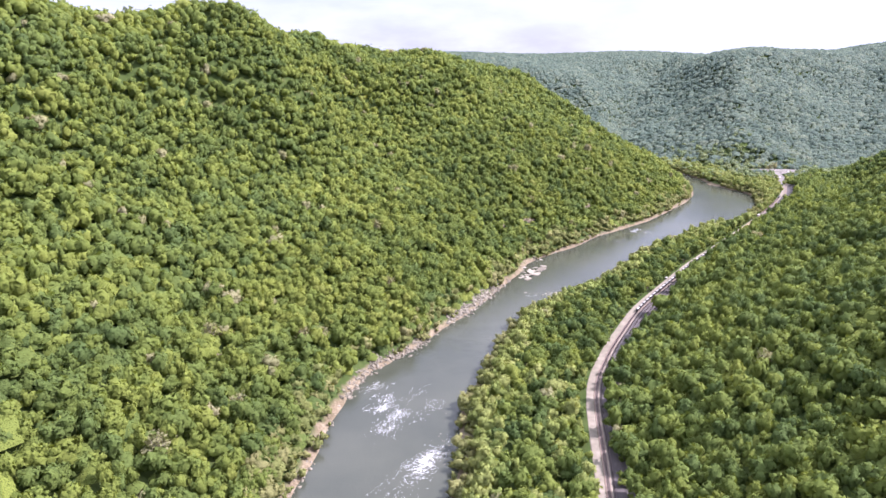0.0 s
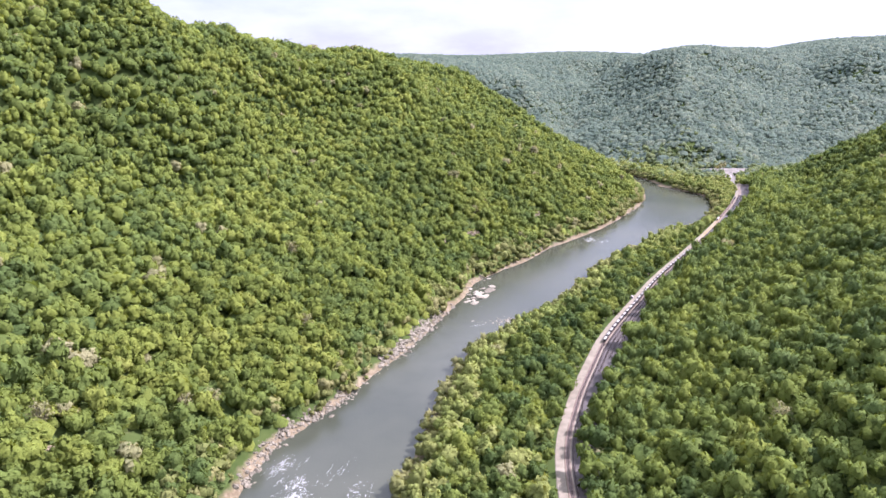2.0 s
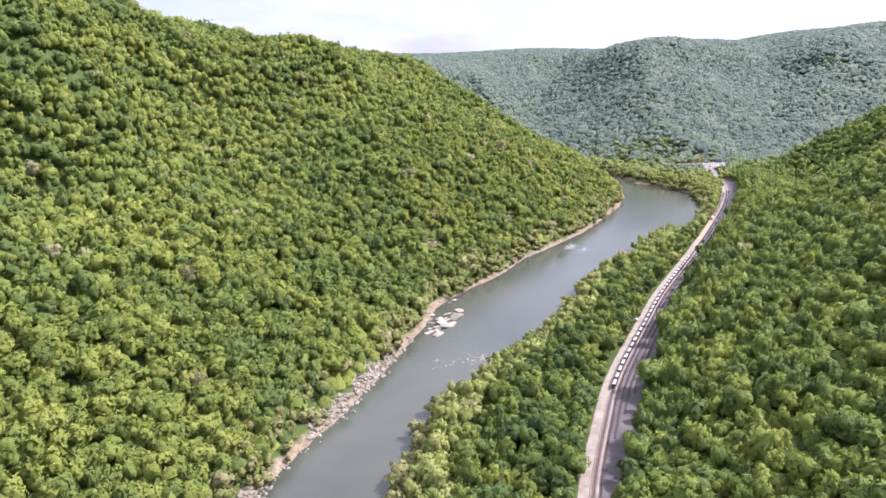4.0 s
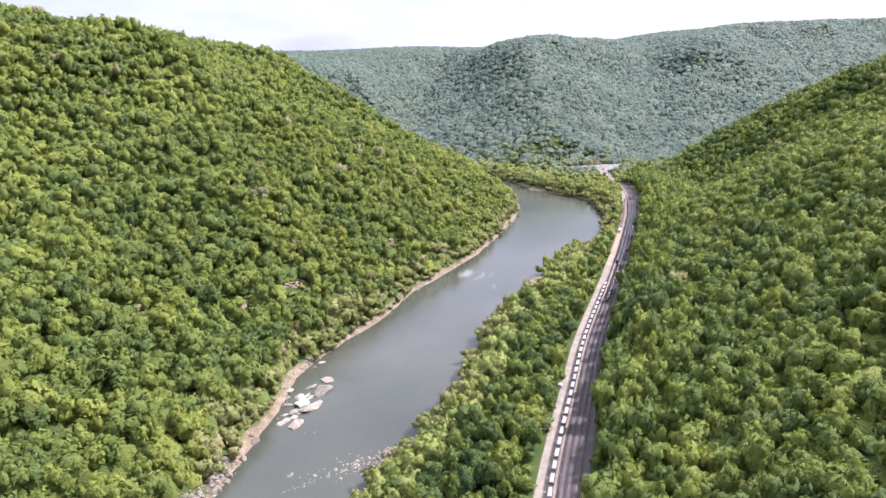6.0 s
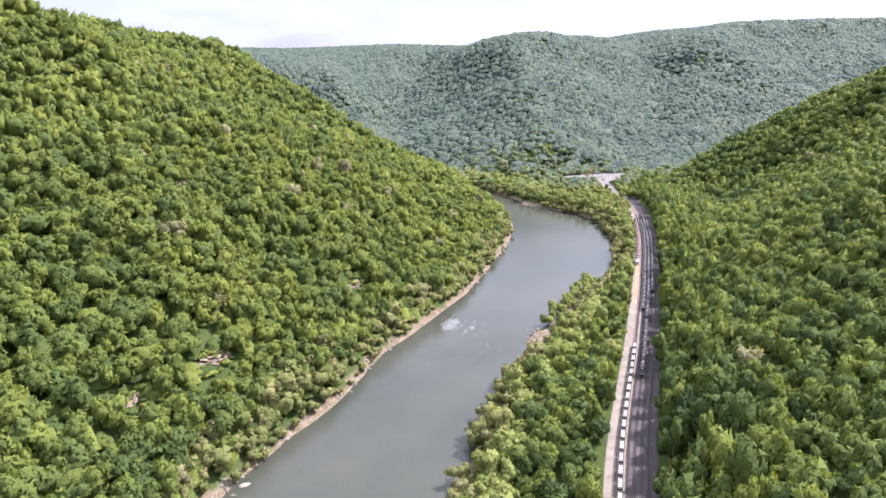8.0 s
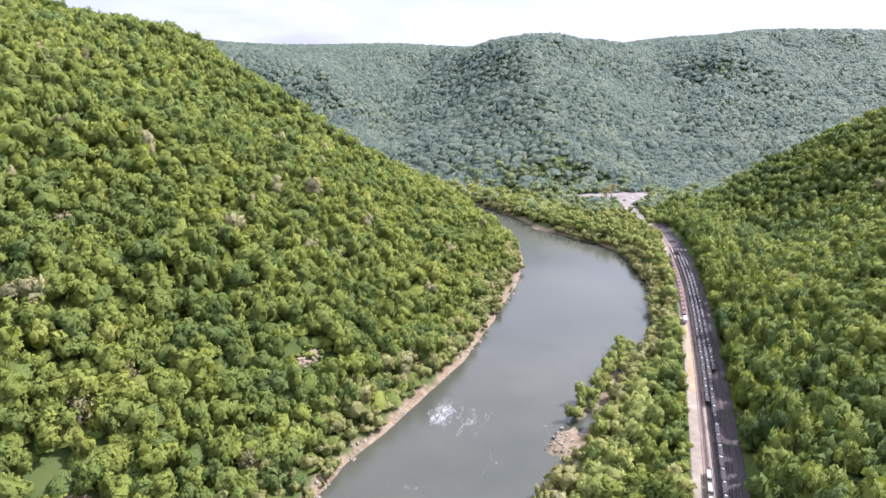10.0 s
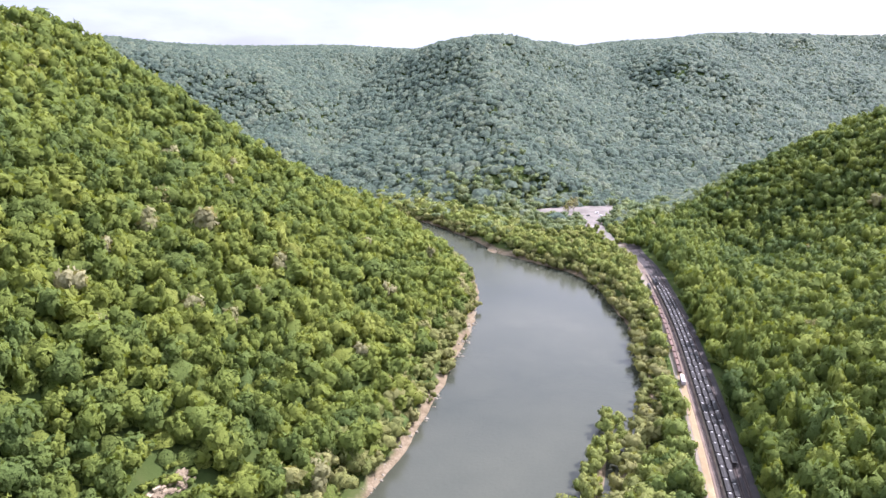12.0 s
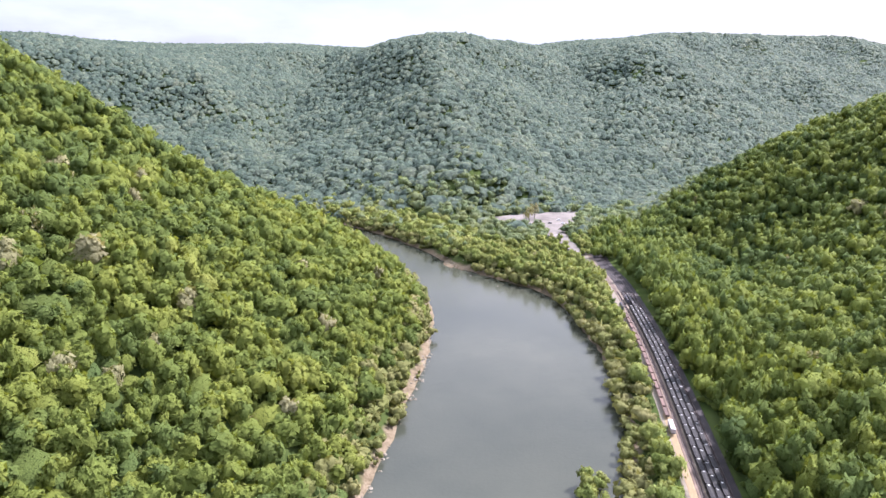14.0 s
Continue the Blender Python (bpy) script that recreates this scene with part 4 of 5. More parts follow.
m_brown = grainy("rusty_steel", [(0.3, (0.065, 0.038, 0.030)), (0.7, (0.12, 0.07, 0.052))], 0.9, 5.0, 0.75, 0.3, 0.1, 0.05, 0.5)
m_coal = grainy("coal", [(0.3, (0.010, 0.010, 0.011)), (0.7, (0.026, 0.025, 0.025))], 1.5, 6.0, 0.9, 0.9, 0.0, 0.12)
m_lime = grainy("pale_stone_load", [(0.3, (0.165, 0.155, 0.142)), (0.7, (0.32, 0.308, 0.29))], 2.2, 5.0, 0.9, 0.9, 0.0, 0.12, 0.3)
m_pale = grainy("pale_paint", [(0.3, (0.25, 0.25, 0.25)), (0.7, (0.38, 0.38, 0.375))], 1.0, 5.0, 0.6, 0.2, 0.0, 0.05, 0.3)
m_steel = grainy("wheel_steel", [(0.3, (0.07, 0.06, 0.055)), (0.7, (0.13, 0.115, 0.105))], 2.0, 8.0, 0.5, 0.2, 0.6)
m_yellow = grainy("engine_paint", [(0.3, (0.03, 0.035, 0.05)), (0.7, (0.06, 0.065, 0.085))], 0.8, 5.0, 0.45, 0.1)
m_glass = grainy("dark_glass", [(0.3, (0.02, 0.025, 0.03)), (0.7, (0.03, 0.035, 0.04))], 1.0, 4.0, 0.1, 0.0)
m_grey = grainy("weathered_grey_paint", [(0.3, (0.30, 0.26, 0.27)), (0.7, (0.42, 0.38, 0.38))], 0.7, 5.0, 0.6, 0.2, 0.0, 0.05, 0.4)


def bogie(parent, y, wheels=(-0.32, 0.32), label=""):
    frame_v, frame_f = stack([prism(-0.36, -0.28, y - 0.5, y + 0.5, 0.16, 0.30, (0, 0.12)), prism(0.28, 0.36, y - 0.5, y + 0.5, 0.16, 0.30, (0, 0.12)),
                              prism(-0.36, 0.36, y - 0.09, y + 0.09, 0.18, 0.36, (0.05, 0.02))])
    b = part("bogie", frame_v, frame_f, m_steel, parent, label)
    for w in wheels:
        for x in (-0.275, 0.275):
            v, f = disc(x, y + w, 0.17, 0.17, 0.055, 8)
            clean(v, f, "wheel", m_steel, b)
    return b


def tub(length, width, z0, z1, slope, wall=0.05):
    """An open tub: sloped ends below, wall thickness, ribbed sides."""
    L, W = length / 2, width / 2
    pieces = []
    lower = prism(-W, W, -L, L, z0, z1)
    v, f = lower
    v = v.copy()
    v[:4, 1] *= (L - slope) / L
    v[:4, 0] *= 0.86
    f = np.array([q for k, q in enumerate(f) if k != 1])
    pieces.append((v, f))
    rim = [prism(-W - 0.02, -W + wall, -L - 0.02, L + 0.02, z1 - 0.06, z1 + 0.02), prism(W - wall, W + 0.02, -L - 0.02, L + 0.02, z1 - 0.06, z1 + 0.02),
           prism(-W + wall, W - wall, -L - 0.02, -L + wall, z1 - 0.06, z1 + 0.02), prism(-W + wall, W - wall, L - wall, L + 0.02, z1 - 0.06, z1 + 0.02)]
    pieces += rim
    for k in range(7):
        y = -L * 0.86 + k * L * 1.72 / 6
        for s in (-1, 1):
            a = sorted((s * (W + 0.035), s * (W - 0.05)))
            pieces.append(prism(a[0], a[1], y - 0.03, y + 0.03, z0 + 0.35, z1 - 0.02))
    return stack(pieces)


def heap(length, width, z, rise, seed):
    """A heaped load, uneven on top."""
    r = np.random.RandomState(seed)
    nx, ny = 5, 13
    u, w = np.meshgrid(np.linspace(-1, 1, nx), np.linspace(-1, 1, ny))
    zz = z + rise * (1 - np.abs(u) ** 2.2) * (1 - np.abs(w) ** 6) * (0.8 + 0.35 * r.rand(ny, nx))
    v = np.column_stack([(u * width / 2).ravel(), (w * length / 2).ravel(), zz.ravel()])
    return v, grid_faces(nx, ny)


def underframe(car, length):
    v, f = stack([prism(-0.12, 0.12, -length / 2 - 0.08, length / 2 + 0.08, 0.36, 0.50), prism(-0.5, 0.5, -length / 2 - 0.03, -length / 2 + 0.12, 0.38, 0.52),
                  prism(-0.5, 0.5, length / 2 - 0.12, length / 2 + 0.03, 0.38, 0.52)])
    part("underframe", v, f, m_black, car)
    for s in (-1, 1):
        v, f = prism(-0.06, 0.06, *sorted((s * (length / 2 + 0.06), s * (length / 2 + 0.22))), 0.37, 0.46)
        part("coupler", v, f, m_steel, car)
        bogie(car, s * (length / 2 - 0.85))


def hopper_car(load_mat, body_mat, label, seed, ends=None, rise=0.16, fill=4.98):
    car = tagged(new("hopper_car"), label, "railway car")
    v, f = tub(5.1, 1.2, 0.52, 1.42, 0.75)
    part("body", v, f, body_mat, car)
    v, f = heap(fill, 1.0, 1.32, rise, seed)
    part("load", v, f, load_mat, car, "", True)
    if fill < 4.9:
        for s in (-1, 1):
            v, f = prism(-0.55, 0.55, *sorted((s * fill / 2, s * 2.5)), 1.22, 1.35)
            part("end_deck", v, f, body_mat, car)
    if ends:
        v, f = stack([prism(-0.5, 0.5, 2.5, 2.62, 1.18, 1.46, (0.05, 0)), prism(-0.24, 0.24, 2.1, 2.5, 1.40, 1.46, (0.05, 0.05))])
        part("end_platform", v, f, ends, car, "pale end platform")
    underframe(car, 5.1)
    return car


def gondola_car(label, seed):
    car = tagged(new("gondola_car"), label, "railway car")
    v, f = tub(5.4, 1.2, 0.5, 0.98, 0.02)
    part("body", v, f, m_brown, car)
    v, f = heap(5.28, 1.08, 0.80, 0.08, seed)
    part("load", v, f, m_brown, car, "", True)
    underframe(car, 5.4)
    return car


def box_car(label):
    car = tagged(new("box_car"), label, "railway car")
    v, f = stack([prism(-0.6, 0.6, -2.8, 2.8, 0.5, 1.62), prism(-0.62, 0.62, -2.82, 2.82, 1.62, 1.74, (0.3, 0.02))])
    part("body", v, f, m_grey, car)
    for s in (-1, 1):
        v, f = prism(*sorted((s * 0.60, s * 0.64)), -0.6, 0.6, 0.55, 1.55)
        part("door", v, f, m_brown, car, "rust-brown sliding door")
    underframe(car, 5.6)
    return car


def engine(label):
    car = tagged(new("locomotive"), label, "locomotive")
    v, f = prism(-0.56, 0.56, -3.6, 3.6, 0.42, 0.60)
    part("deck", v, f, m_black, car)
    v, f = stack([prism(-0.36, 0.36, -3.2, 1.9, 0.6, 1.58, (0.06, 0.04)), prism(-0.42, 0.42, -3.1, -1.7, 1.2, 1.66, (0.04, 0.1))])
    part("hood", v, f, m_yellow, car)
    v, f = prism(-0.54, 0.54, 1.9, 2.8, 0.6, 1.72, (0.05, 0.03))
    cab = part("cab", v, f, m_yellow, car)
    v, f = stack([prism(-0.46, -0.06, 2.76, 2.81, 1.32, 1.58), prism(0.06, 0.46, 2.76, 2.81, 1.32, 1.58)])
    part("windscreen", v, f, m_glass, cab)
    v, f = prism(-0.36, 0.36, 2.8, 3.4, 0.6, 1.15, (0.05, 0.05))
    part("nose", v, f, m_yellow, car)
    for k in range(3):
        v, f = disc(0, -2.6 + 1.3 * k, 1.62, 0.24, 0.3, 10)
        v = np.column_stack([v[:, 1] * 0 + v[:, 2] - 1.62, v[:, 1], v[:, 0] + 1.62])
        clean(v, f, "roof_fan", m_steel, car)
    v, f = prism(-0.4, 0.4, -0.9, 0.9, 0.14, 0.42, (0.05, 0.1))
    part("fuel_tank", v, f, m_black, car)
    for s in (-1, 1):
        bogie(car, s * 2.3, (-0.6, 0.0, 0.6))
    return car


def rake(cars, side, s0, s1, pitch, group):
    """Cars coupled along a track from s0 to s1, the kinds taken in turn."""
    n = int((s1 - s0) / pitch)
    for c in cars:
        tagged(c, group=group)
    order = np.random.RandomState(int(s0)).randint(len(cars), size=n)
    used = set()
    for i in range(n):
        c = cars[order[i]]
        m = along(s0 + (i + 0.5) * pitch, side, BED_Z + 0.345)
        if order[i] not in used:
            c.matrix_basis = m
            used.add(order[i])
        else:
            copy_thing(c, m)


PITCH = 5.65
s_front, s_tail = run_at(96, 319), run_at(199, 461)
stone_cars = [hopper_car(m_lime, m_black, "black steel hopper car heaped with pale crushed stone", k, None, 0.14, 3.5) for k in range(3)]
rake(stone_cars, TRACKS[0], s_front, s_tail, PITCH, "stone train")
coal_cars = [hopper_car(m_coal, m_black, "sooty black hopper car heaped with coal, pale end platform", 10 + k, m_pale, 0.12) for k in range(3)]
rake(coal_cars, TRACKS[1], run_at(222, 491), run_at(322, 637), PITCH, "long coal train")
coal_more = [hopper_car(m_coal, m_black, "sooty black hopper car filled level with coal", 20 + k, m_pale, 0.06) for k in range(3)]
rake(coal_more, TRACKS[2], run_at(185, 438), run_at(330, 652), PITCH, "second coal train")
coal_far = [hopper_car(m_coal, m_black, "dusty black hopper car part filled with coal", 40 + k, m_pale, 0.05) for k in range(3)]
rake(coal_far, TRACKS[3], run_at(236, 508), run_at(318, 632), PITCH, "third coal train")
gondolas = [gondola_car("low rust-brown gondola car with a shallow load", 30 + k) for k in range(3)]
rake(gondolas, -4.6, run_at(266, 553), run_at(318, 632), PITCH + 0.2, "gondola train")
box = box_car("weathered grey box car at the end of the gondolas")
box.matrix_basis = along(run_at(263, 549), -4.6, BED_Z + 0.345)
loco = engine("dark blue diesel locomotive at the head of a coal train")
loco.matrix_basis = along(run_at(327, 642), TRACKS[1], BED_Z + 0.345)
loco_more = copy_thing(loco, along(run_at(321, 634), -4.6, BED_Z + 0.345))

# ---------------------------------------------------------------- rocks, rapids and small things
BALL3 = ball(3)


def boulder_mesh(seed, flat=0.6):
    """A broken block of stone with chipped faces."""
    r = np.random.RandomState(seed)
    v, f = BALL3
    d = v.copy()
    cuts = np.vstack([r.normal(size=(10, 3)), (0.15 * r.normal(), 0.15 * r.normal(), 1.0)])
    cuts /= np.linalg.norm(cuts, axis=1)[:, None]
    reach = r.uniform(0.36, 0.74, 11)
    scale = np.ones(len(d))
    for c, q in zip(cuts, reach):
        along_c = d @ c
        scale = np.minimum(scale, np.where(along_c > 0.05, q / np.maximum(along_c, 0.05), 9))
    d = d * np.minimum(scale, 1.0)[:, None] * (1 + r.uniform(-0.012, 0.012, (len(d), 1)))
    d[:, 2] = d[:, 2] * flat
    return d, f


ROCK_MESH = []
for k in range(8):
    v, f = boulder_mesh(500 + k, 0.42 + 0.06 * (k % 4))
    keep = (v[f][:, :, 2].max(1) > -0.35)
    ob = mesh_object("boulder", *compact(v, f[keep]), m_rock)
    ROCK_MESH.append(ob.data)
    bpy.data.objects.remove(ob)


LEDGE_MESH = [me.copy() for me in ROCK_MESH]
for me in LEDGE_MESH:
    me.materials.clear()
    me.materials.append(m_ledge)


def boulder(x, y, size, label, group, k, stretch=1.0, turn=0.0, sunk=0.12):
    ob = new("boulder", ROCK_MESH[k % 8])
    z = max(float(ground_height(np.array([x]), np.array([y]))[0]), -0.35)
    ob.matrix_basis = Matrix.LocRotScale((x, y, z + size * 0.25 - sunk * size), Euler((0.1 * math.sin(k), 0.1 * math.cos(k * 2), turn)), (size * stretch, size / stretch ** 0.5, size * 0.75))
    return tagged(ob, label, "boulder", group)


# the heap of great blocks at the water's edge
rb = random.Random(4)
BLOCKS = [(61.8, 417.8, 3.2), (59.1, 410.6, 4.3), (51.6, 408.6, 2.7), (51.8, 405.1, 3.4), (54.9, 401.1, 4.2), (55.6, 415.0, 1.9), (47.0, 405.0, 2.6), (45.9, 398.7, 1.5),
          (48.4, 395.7, 1.7), (45.9, 394.9, 2.1), (43.9, 393.6, 1.9), (48.1, 391.9, 2.9), (51.0, 398.6, 1.4), (48.7, 399.5, 2.4), (61.8, 433.7, 1.9), (59.3, 430.5, 1.3),
          (48.8, 414.5, 2.0), (54.8, 407.8, 1.8), (36.1, 385.8, 2.0), (35.4, 388.5, 1.1), (53.9, 409.5, 1.8), (50.1, 400.8, 1.3), (58.2, 412.8, 1.6)]
for i, (x, y, s) in enumerate(BLOCKS):
    boulder(x, y, s, "great pale sandstone block lying in the shallows" if s > 2.4 else "pale sandstone boulder at the water's edge", "boulders in the river", i, rb.uniform(1.0, 1.6), rb.uniform(0.2, 1.2))


def shore_rocks(name, spots, label):
    """Loose stones too many to count, joined."""
    V, F, n = [], [], 0
    r = np.random.RandomState(len(spots))
    x, y = np.array(spots)[:, 0], np.array(spots)[:, 1]
    zs = np.maximum(ground_height(x, y), -0.3)
    low = [boulder_low(900 + k) for k in range(6)]
    for (px, py, s), z in zip(spots, zs):
        v, f = low[r.randint(6)]
        a = r.uniform(0, 6.3)
        c, q = math.cos(a), math.sin(a)
        w = v * np.array([s * r.uniform(0.8, 1.4), s * r.uniform(0.7, 1.0), s * r.uniform(0.5, 0.8)])
        V.append(np.column_stack([w[:, 0] * c - w[:, 1] * q + px, w[:, 0] * q + w[:, 1] * c + py, w[:, 2] + z + 0.08 * s]))
        F.append(f + n)
        n += len(v)
    return tagged(mesh_object(name, np.vstack(V), np.vstack(F), m_rock), label, "rocks", kind="stuff")


def boulder_low(seed):
    r = np.random.RandomState(seed)
    v, f = BALL1
    v = v * (1 + r.uniform(-0.3, 0.15, (len(v), 1)))
    return compact(v, f[v[f][:, :, 2].max(1) > 0.0])


def bank_spots(line, y0, y1, inset, spread, count, sizes, seed, patchy=0.0):
    r = np.random.RandomState(seed)
    p = smooth(line, 2.0)
    p = p[(p[:, 1] > y0) & (p[:, 1] < y1)]
    q = offset(p, inset)
    out = []
    while len(out) < count:
        i = r.randint(len(q))
        if patchy and wave(q[i, 0], q[i, 1], 26, 77) < r.uniform(-1, 1) * patchy - 0.1:
            continue
        out.append((q[i, 0] + r.normal() * spread, q[i, 1] + r.normal() * spread, sizes[0] + (sizes[1] - sizes[0]) * r.rand() ** 3))
    return out


shore_rocks("shore_rocks", bank_spots(LEFT_BANK, 150, 660, -0.6, 0.9, 1000, (0.15, 0.95), 5, 1.2), "pale broken stones along the river's edge")
shore_rocks("rock_shelf", bank_spots(LEFT_BANK, 318, 376, -2.0, 1.9, 520, (0.3, 1.7), 6), "shelf of bleached rocks and driftwood on the bank")
shore_rocks("rock_point", bank_spots(LEFT_BANK, 236, 294, -0.6, 1.5, 520, (0.25, 1.3), 7), "rocky point of pale stones beside the rapid")
r_sh = np.random.RandomState(12)
shore_rocks("shoal_rocks", [(64 + r_sh.normal() * 6.5, 363.5 + r_sh.normal() * 2.6, 0.32 + 0.6 * r_sh.rand() ** 2) for _ in range(300)]
            + [(1 + r_sh.normal() * 2.5, 206 + r_sh.normal() * 8, 0.15 + 0.5 * r_sh.rand() ** 2) for _ in range(150)]
            + [(176 + r_sh.normal() * 3.5, 494 + r_sh.normal() * 4, 0.15 + 0.6 * r_sh.rand() ** 2) for _ in range(130)],
            "brown stones on shallow shoals by the bank")
shore_rocks("bend_bar_rocks", [(297 + r_sh.normal() * 2, 738 + r_sh.normal() * 14, 0.2 + 0.6 * r_sh.rand() ** 2) for _ in range(120)], "pale stones on a sandbar at the bend")

m_foam = grainy("foam", [(0.3, (0.26, 0.27, 0.27)), (0.7, (0.50, 0.51, 0.51))], 1.5, 6.0, 0.7, 0.8, 0.0, 0.1)


def rapid(name, groups, label, seed):
    """Broken white water: low humps of foam drawn out along the stream."""
    r = np.random.RandomState(seed)
    V, F, n = [], [], 0
    v0, f0 = compact(BALL1[0], BALL1[1][BALL1[0][BALL1[1]][:, :, 2].max(1) > 0.0])
    for cx, cy, ru, rv, turn, count, size in groups:
        c, s = math.cos(radians(turn)), math.sin(radians(turn))
        arcs = [(r.normal() * ru * 0.42, r.normal() * rv * 0.5, r.uniform(0.15, 0.45) * ru, r.normal() * 0.25, r.normal() * 0.03) for _ in range(max(4, count // 11))]
        for k in range(int(count * 0.9)):
            u0, w0, half, slant, bow = arcs[k % len(arcs)]
            e = r.uniform(-1, 1) * half
            u, w = u0 + e, w0 + slant * e + bow * e * e + r.normal() * 0.2
            L = size * (0.08 + 0.40 * r.rand() ** 3)
            wd = L * r.uniform(0.16, 0.4)
            q = v0 * (1 + r.uniform(-0.3, 0.3, (len(v0), 1)))
            a = radians(turn) + slant + 2 * bow * e + r.normal() * 0.3
            ca, sa = math.cos(a), math.sin(a)
            px, py = cx + u * c - w * s, cy + u * s + w * c
            V.append(np.column_stack([px + q[:, 0] * L * ca - q[:, 1] * wd * sa, py + q[:, 0] * L * sa + q[:, 1] * wd * ca, 0.015 + q[:, 2] * (0.06 + 0.08 * L)]))
            F.append(f0 + n)
            n += len(v0)
    return tagged(mesh_object(name, np.vstack(V), np.vstack(F), m_foam, smooth_shade=True), label, "rapids", kind="stuff")


def foam_material():
    m, nt, b, out = shader("broken_foam")
    amount = nt.nodes.new("ShaderNodeAttribute")
    amount.attribute_name = "tint"
    turn = nt.nodes.new("ShaderNodeMapping")
    turn.inputs["Rotation"].default_value = (0, 0, radians(-58))
    turn.inputs["Scale"].default_value = (0.30, 1.0, 1.0)
    nt.links.new(nt.nodes.new("ShaderNodeNewGeometry").outputs["Position"], turn.inputs["Vector"])
    streak = noise_node(nt, 1.9, 7.0, 0.72, turn.outputs["Vector"])
    level = sums(nt, "ADD", streak, sums(nt, "MULTIPLY", amount.outputs["Fac"], 0.36))
    fac = sums(nt, "MULTIPLY", sums(nt, "SUBTRACT", level, 0.69), 4.0, True)
    nt.links.new(ramp_node(nt, [(0.3, (0.46, 0.48, 0.48)), (0.7, (0.74, 0.75, 0.75))], streak), b.inputs["Base Color"])
    b.inputs["Roughness"].default_value = 0.7
    bump(nt, b, streak, 0.7, 0.2)
    clear = nt.nodes.new("ShaderNodeBsdfTransparent")
    mx = nt.nodes.new("ShaderNodeMixShader")
    nt.links.new(fac, mx.inputs["Fac"])
    nt.links.new(clear.outputs["BSDF"], mx.inputs[1])
    nt.links.new(b.outputs["BSDF"], mx.inputs[2])
    nt.links.new(mx.outputs["Shader"], out.inputs["Surface"])
    return m


m_streaks = foam_material()


def foam_sheet(name, groups, label, step=0.6):
    """Streaks of foam lying on choppy water, thickest in the middle of each group."""
    g = np.array(groups, float)
    xs = np.arange((g[:, 0] - 1.6 * g[:, 2]).min(), (g[:, 0] + 1.6 * g[:, 2]).max(), step)
    ys = np.arange((g[:, 1] - 1.6 * g[:, 2]).min(), (g[:, 1] + 1.6 * g[:, 2]).max(), step)
    x, y = [q.ravel() for q in np.meshgrid(xs, ys)]
    amount = np.zeros(len(x))
    for cx, cy, ru, rv, turn, count, size in groups:
        c, q = math.cos(radians(turn)), math.sin(radians(turn))
        u, w = (x - cx) * c + (y - cy) * q, -(x - cx) * q + (y - cy) * c
        amount = np.maximum(amount, min(0.8, 0.30 + count * size / 300) * np.exp(-(u / ru) ** 2 - (w / rv) ** 2))
    amount = amount * (0.75 + 0.4 * wave(x, y, 7, 91, 2))
    f = grid_faces(len(xs), len(ys))
    left, right, _ = fields(x, y)
    wet = (left < 0.5) & (right < 0.5)
    f = f[(amount[f].max(1) > 0.06) & wet[f].all(1)]
    v = np.column_stack([x, y, 0.05 + 0.09 * amount * wave(x, y, 2.2, 93, 2)])
    v, f, amount = compact(v, f, amount)
    return tagged(mesh_object(name, v, f, m_streaks, smooth_shade=True, tint=amount), label, "rapids", kind="stuff")


RAPIDS = [(-26, 232, 9, 7, 62, 230, 1.0), (-22, 219, 13, 6, 65, 200, 0.9), (-8, 228, 12, 6, 70, 90, 0.8), (-31, 246, 8, 5, 60, 150, 0.5), (-14, 240, 16, 3, 50, 60, 0.7),
          (-8, 193, 18, 6, 60, 260, 0.6), (-16, 178, 12, 8, 60, 160, 0.6), (1, 206, 12, 4, 70, 80, 0.4)]
rapid("rapids", RAPIDS, "white water breaking over a rocky rapid", 3)
foam_sheet("foam_streaks", RAPIDS, "streaks of white foam drawn out below the rapid")
rapid("riffle", [(45, 359, 9, 2.5, 20, 60, 0.45), (60, 361, 10, 3, 10, 80, 0.35), (53, 386, 3, 2, 50, 12, 0.6)], "line of small foam over a shallow riffle", 4)
MID_RAPIDS = [(149, 519, 9, 5, 52, 190, 0.7), (157, 513, 9, 4, 52, 130, 0.6), (155, 491, 10, 6, 52, 40, 0.4), (128, 486, 8, 5, 50, 30, 0.35)]
rapid("mid_river_rapids", MID_RAPIDS, "small white rapids in mid river", 5)
foam_sheet("foam_flecks", MID_RAPIDS, "thin foam streaks on mid-river rapids")


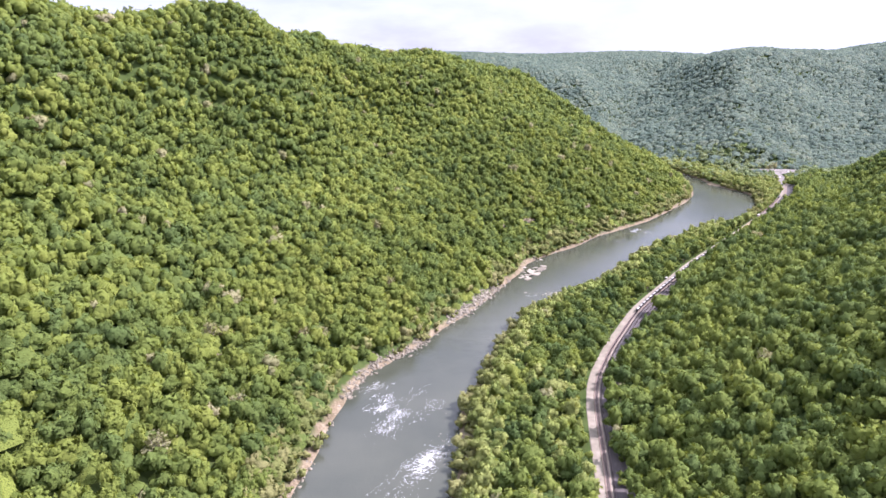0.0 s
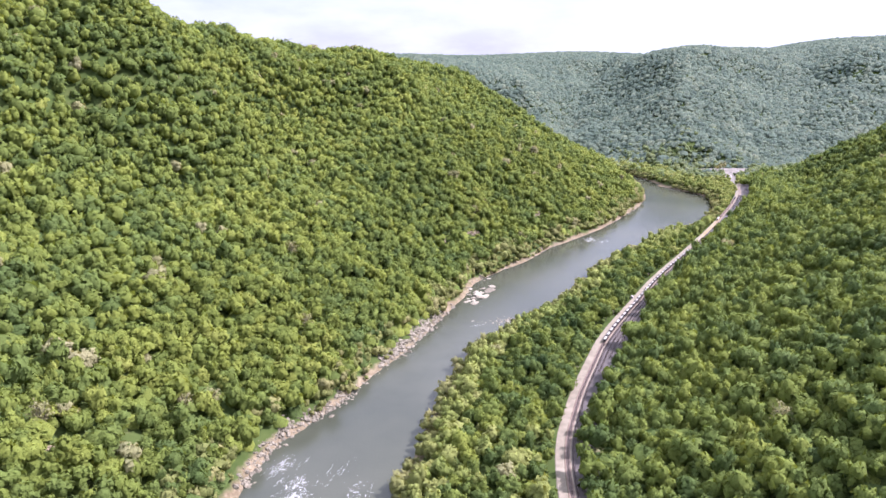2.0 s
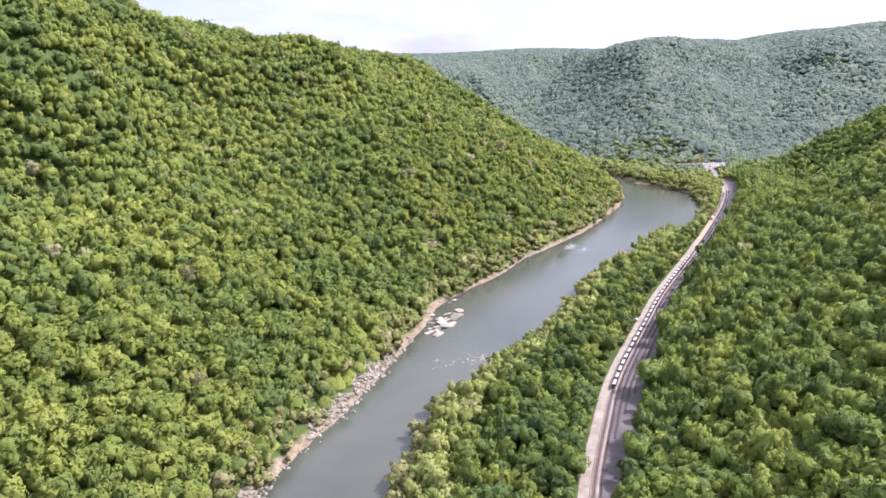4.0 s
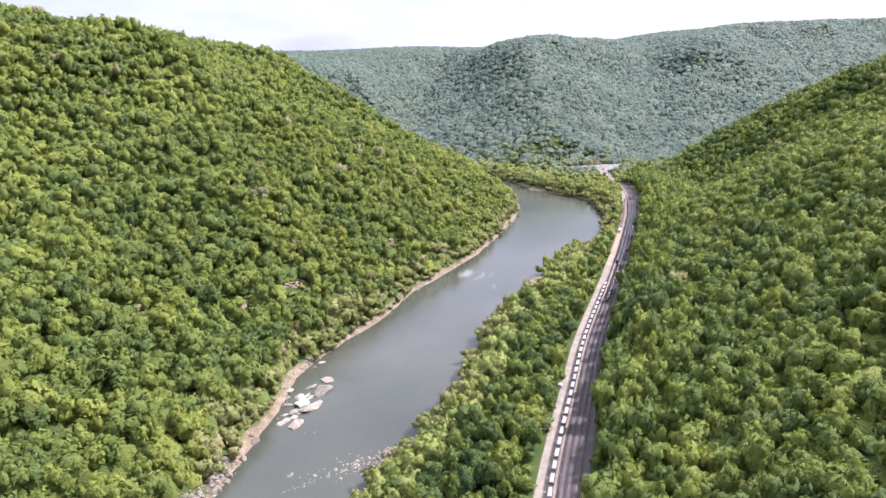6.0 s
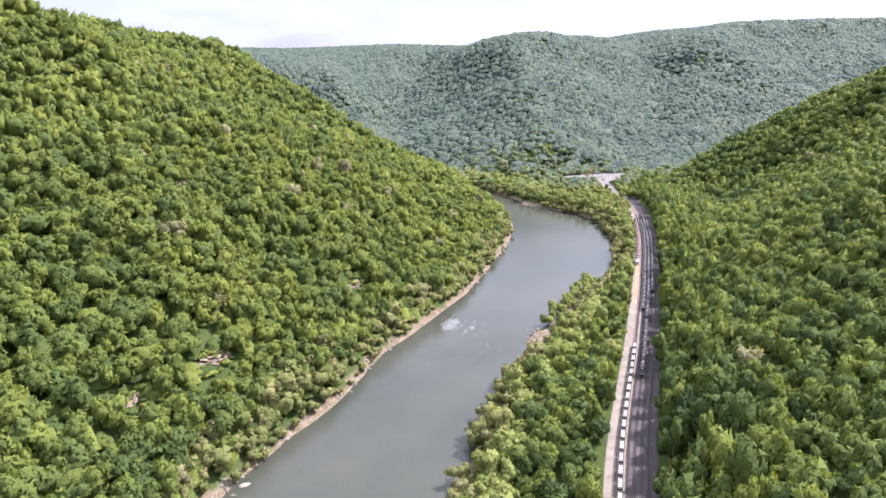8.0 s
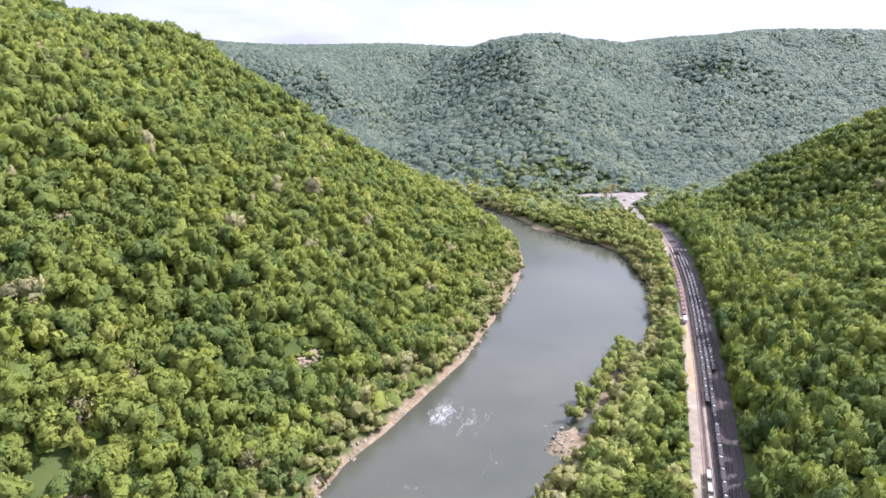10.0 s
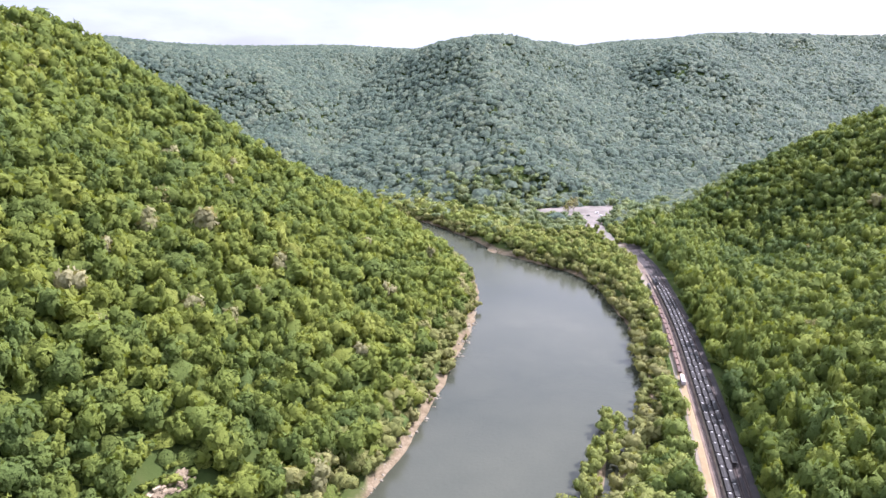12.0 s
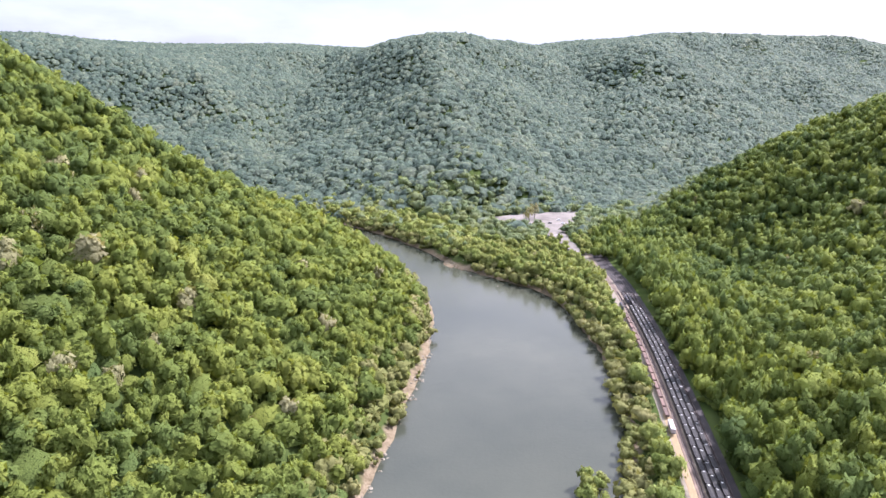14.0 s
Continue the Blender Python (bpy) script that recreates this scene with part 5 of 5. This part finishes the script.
def outcrop(x, y, length, depth, turn, k):
    """A ledge of bare pale rock on the slope: stepped blocks."""
    r = np.random.RandomState(60 + k)
    root = tagged(new("rock_outcrop"), "bare tan rock ledge showing through the forest", "rock outcrop", "ledges on the slope")
    n = int(length / 1.1)
    for i in range(n):
        u = (i + 0.5) / n * length - length / 2
        me = LEDGE_MESH[(i + k) % 8]
        b = new("block", me)
        b.parent = root
        b.matrix_basis = Matrix.LocRotScale((u, r.uniform(-0.5, 0.5), r.uniform(-0.5, 0.4)), Euler((r.uniform(-0.3, 0.3), r.uniform(-0.2, 0.2), r.uniform(-0.6, 0.6))), (length / n * r.uniform(1.0, 1.9), depth * r.uniform(0.3, 0.5), depth * r.uniform(0.4, 0.75)))
    z = float(ground_height(np.array([x]), np.array([y]))[0])
    c, q = math.cos(radians(turn)), math.sin(radians(turn))
    pieces = []
    for _ in range(int(length * 9)):
        u, w = r.uniform(-0.55, 0.55) * length, -abs(r.normal()) * 0.9
        px, py = x + u * c - w * q, y + u * q + w * c
        v, f = boulder_low(900 + r.randint(6))
        pieces.append((v * r.uniform(0.25, 0.8) * np.array([1.3, 1, 0.6]) + (u, w, float(surface_z(np.array([px]), np.array([py]))[0]) - z - 0.35), f))
    v, f = stack(pieces)
    part("rubble", v, f, m_ledge, root, "loose tan stones and soil below the ledge")
    root.matrix_basis = pose(x, y, z + 0.5, 0, 0, turn)


for k, (x, y, length, depth, turn) in enumerate(OUTCROPS):
    outcrop(x, y, length, depth, turn, k)


# gravel yard by the creek mouth, with parked cars
def yard():
    r = np.random.RandomState(9)
    line = smooth(LOT + LOT[:1], 3.0)[:-1]
    line = line + r.normal(size=line.shape) * 0.7
    bm = bmesh.new()
    top = [bm.verts.new((p[0], p[1], 5.42)) for p in line]
    mid = line.mean(0)
    foot = [bm.verts.new((p[0] + 0.02 * (p[0] - mid[0]), p[1] + 0.02 * (p[1] - mid[1]), 4.5)) for p in line]
    face = bm.faces.new(top)
    for i in range(len(top)):
        j = (i + 1) % len(top)
        bm.faces.new((top[i], foot[i], foot[j], top[j]))
    bmesh.ops.recalc_face_normals(bm, faces=bm.faces[:])
    if face.normal.z < 0:
        bmesh.ops.reverse_faces(bm, faces=bm.faces[:])
    bmesh.ops.triangulate(bm, faces=[face])
    me = bpy.data.meshes.new("gravel_yard")
    bm.to_mesh(me)
    bm.free()
    me.materials.append(m_yard)
    tagged(new("gravel_yard", me), "pale dusty gravel yard by the creek mouth", "yard", kind="structure")


m_yard = grainy("dusty_gravel", [(0.3, (0.075, 0.066, 0.055)), (0.5, (0.125, 0.112, 0.098)), (0.75, (0.185, 0.168, 0.15))], 0.10, 2.0, 0.95, 0.4)
yard()


def parked_car(paint, label):
    car = tagged(new("parked_car"), label, "car", "cars in the gravel yard")
    v, f = stack([prism(-0.35, 0.35, -0.9, 0.9, 0.14, 0.38, (0.03, 0.05)), prism(-0.33, 0.33, -0.8, 0.45, 0.38, 0.40)])
    part("body", v, f, paint, car)
    v, f = prism(-0.32, 0.32, -0.6, 0.4, 0.40, 0.62, (0.06, 0.16))
    cabin = part("cabin", v, f, paint, car)
    v, f = stack([prism(-0.335, 0.335, -0.42, 0.2, 0.44, 0.56, (0.05, 0.08)), prism(-0.26, 0.26, -0.56, 0.36, 0.44, 0.56, (0.03, 0.1))])
    part("window", v, f, m_glass, cabin)
    for y in (-0.55, 0.55):
        for x in (-0.33, 0.33):
            v, f = disc(x, y, 0.13, 0.13, 0.09, 10)
            clean(v, f, "wheel", m_black, car)
    return car


m_white = grainy("white_car_paint", [(0.3, (0.70, 0.70, 0.70)), (0.7, (0.80, 0.80, 0.80))], 1.0, 6.0, 0.3, 0.02)
m_dark = grainy("dark_car_paint", [(0.3, (0.04, 0.045, 0.05)), (0.7, (0.07, 0.07, 0.08))], 1.0, 6.0, 0.3, 0.02)
wc = parked_car(m_white, "white car parked on pale gravel")
wc.matrix_basis = Matrix.LocRotScale((404, 786, 5.43), Euler((0, 0, 1.2)), (1.5, 1.5, 1.5))
for x, y, a in ((408, 796, 0.9), (379, 757, 0.5), (432, 803, 1.0)):
    o = copy_thing(wc, Matrix())
    o.matrix_basis = Matrix.LocRotScale((x, y, 5.43), Euler((0, 0, a)), (1.5, 1.5, 1.5))
dc = parked_car(m_dark, "dark car parked on pale gravel")
dc.matrix_basis = Matrix.LocRotScale((396, 790, 5.43), Euler((0, 0, 0.9)), (1.5, 1.5, 1.5))


def pole(label):
    p = tagged(new("line_pole"), label, "pole", "poles along the railway")
    v, f = tube([(0, 0, -0.3), (0, 0, 2.0), (0, 0, 4.2)], [0.075, 0.065, 0.05], 7)
    part("post", v, f, m_bark, p)
    for z in (3.9, 3.55):
        v, f = prism(-0.6, 0.6, -0.04, 0.04, z, z + 0.09)
        part("crossarm", v, f, m_bark, p)
    return p


first = pole("wooden line pole with two crossarms beside the tracks")
for i in range(12):
    m = along(run_at(70, 255) + 34.0 * i, -6.75 if i % 2 else 6.5, BED_Z - 0.05)
    if i:
        copy_thing(first, m)
    else:
        first.matrix_basis = m
hut = tagged(new("relay_hut"), "small white relay hut beside the gravel road", "hut")
v, f = prism(-0.55, 0.55, -0.7, 0.7, 0, 1.05)
part("wall", v, f, m_pale, hut)
v, f = prism(-0.66, 0.66, -0.8, 0.8, 1.05, 1.3, (0.5, 0.05))
part("roof", v, f, m_grey, hut)
v, f = prism(0.55, 0.58, -0.25, 0.15, 0.0, 0.8)
part("door", v, f, m_grey, hut)
hut.matrix_basis = along(run_at(129, 376), -6.4, BED_Z + 0.05)
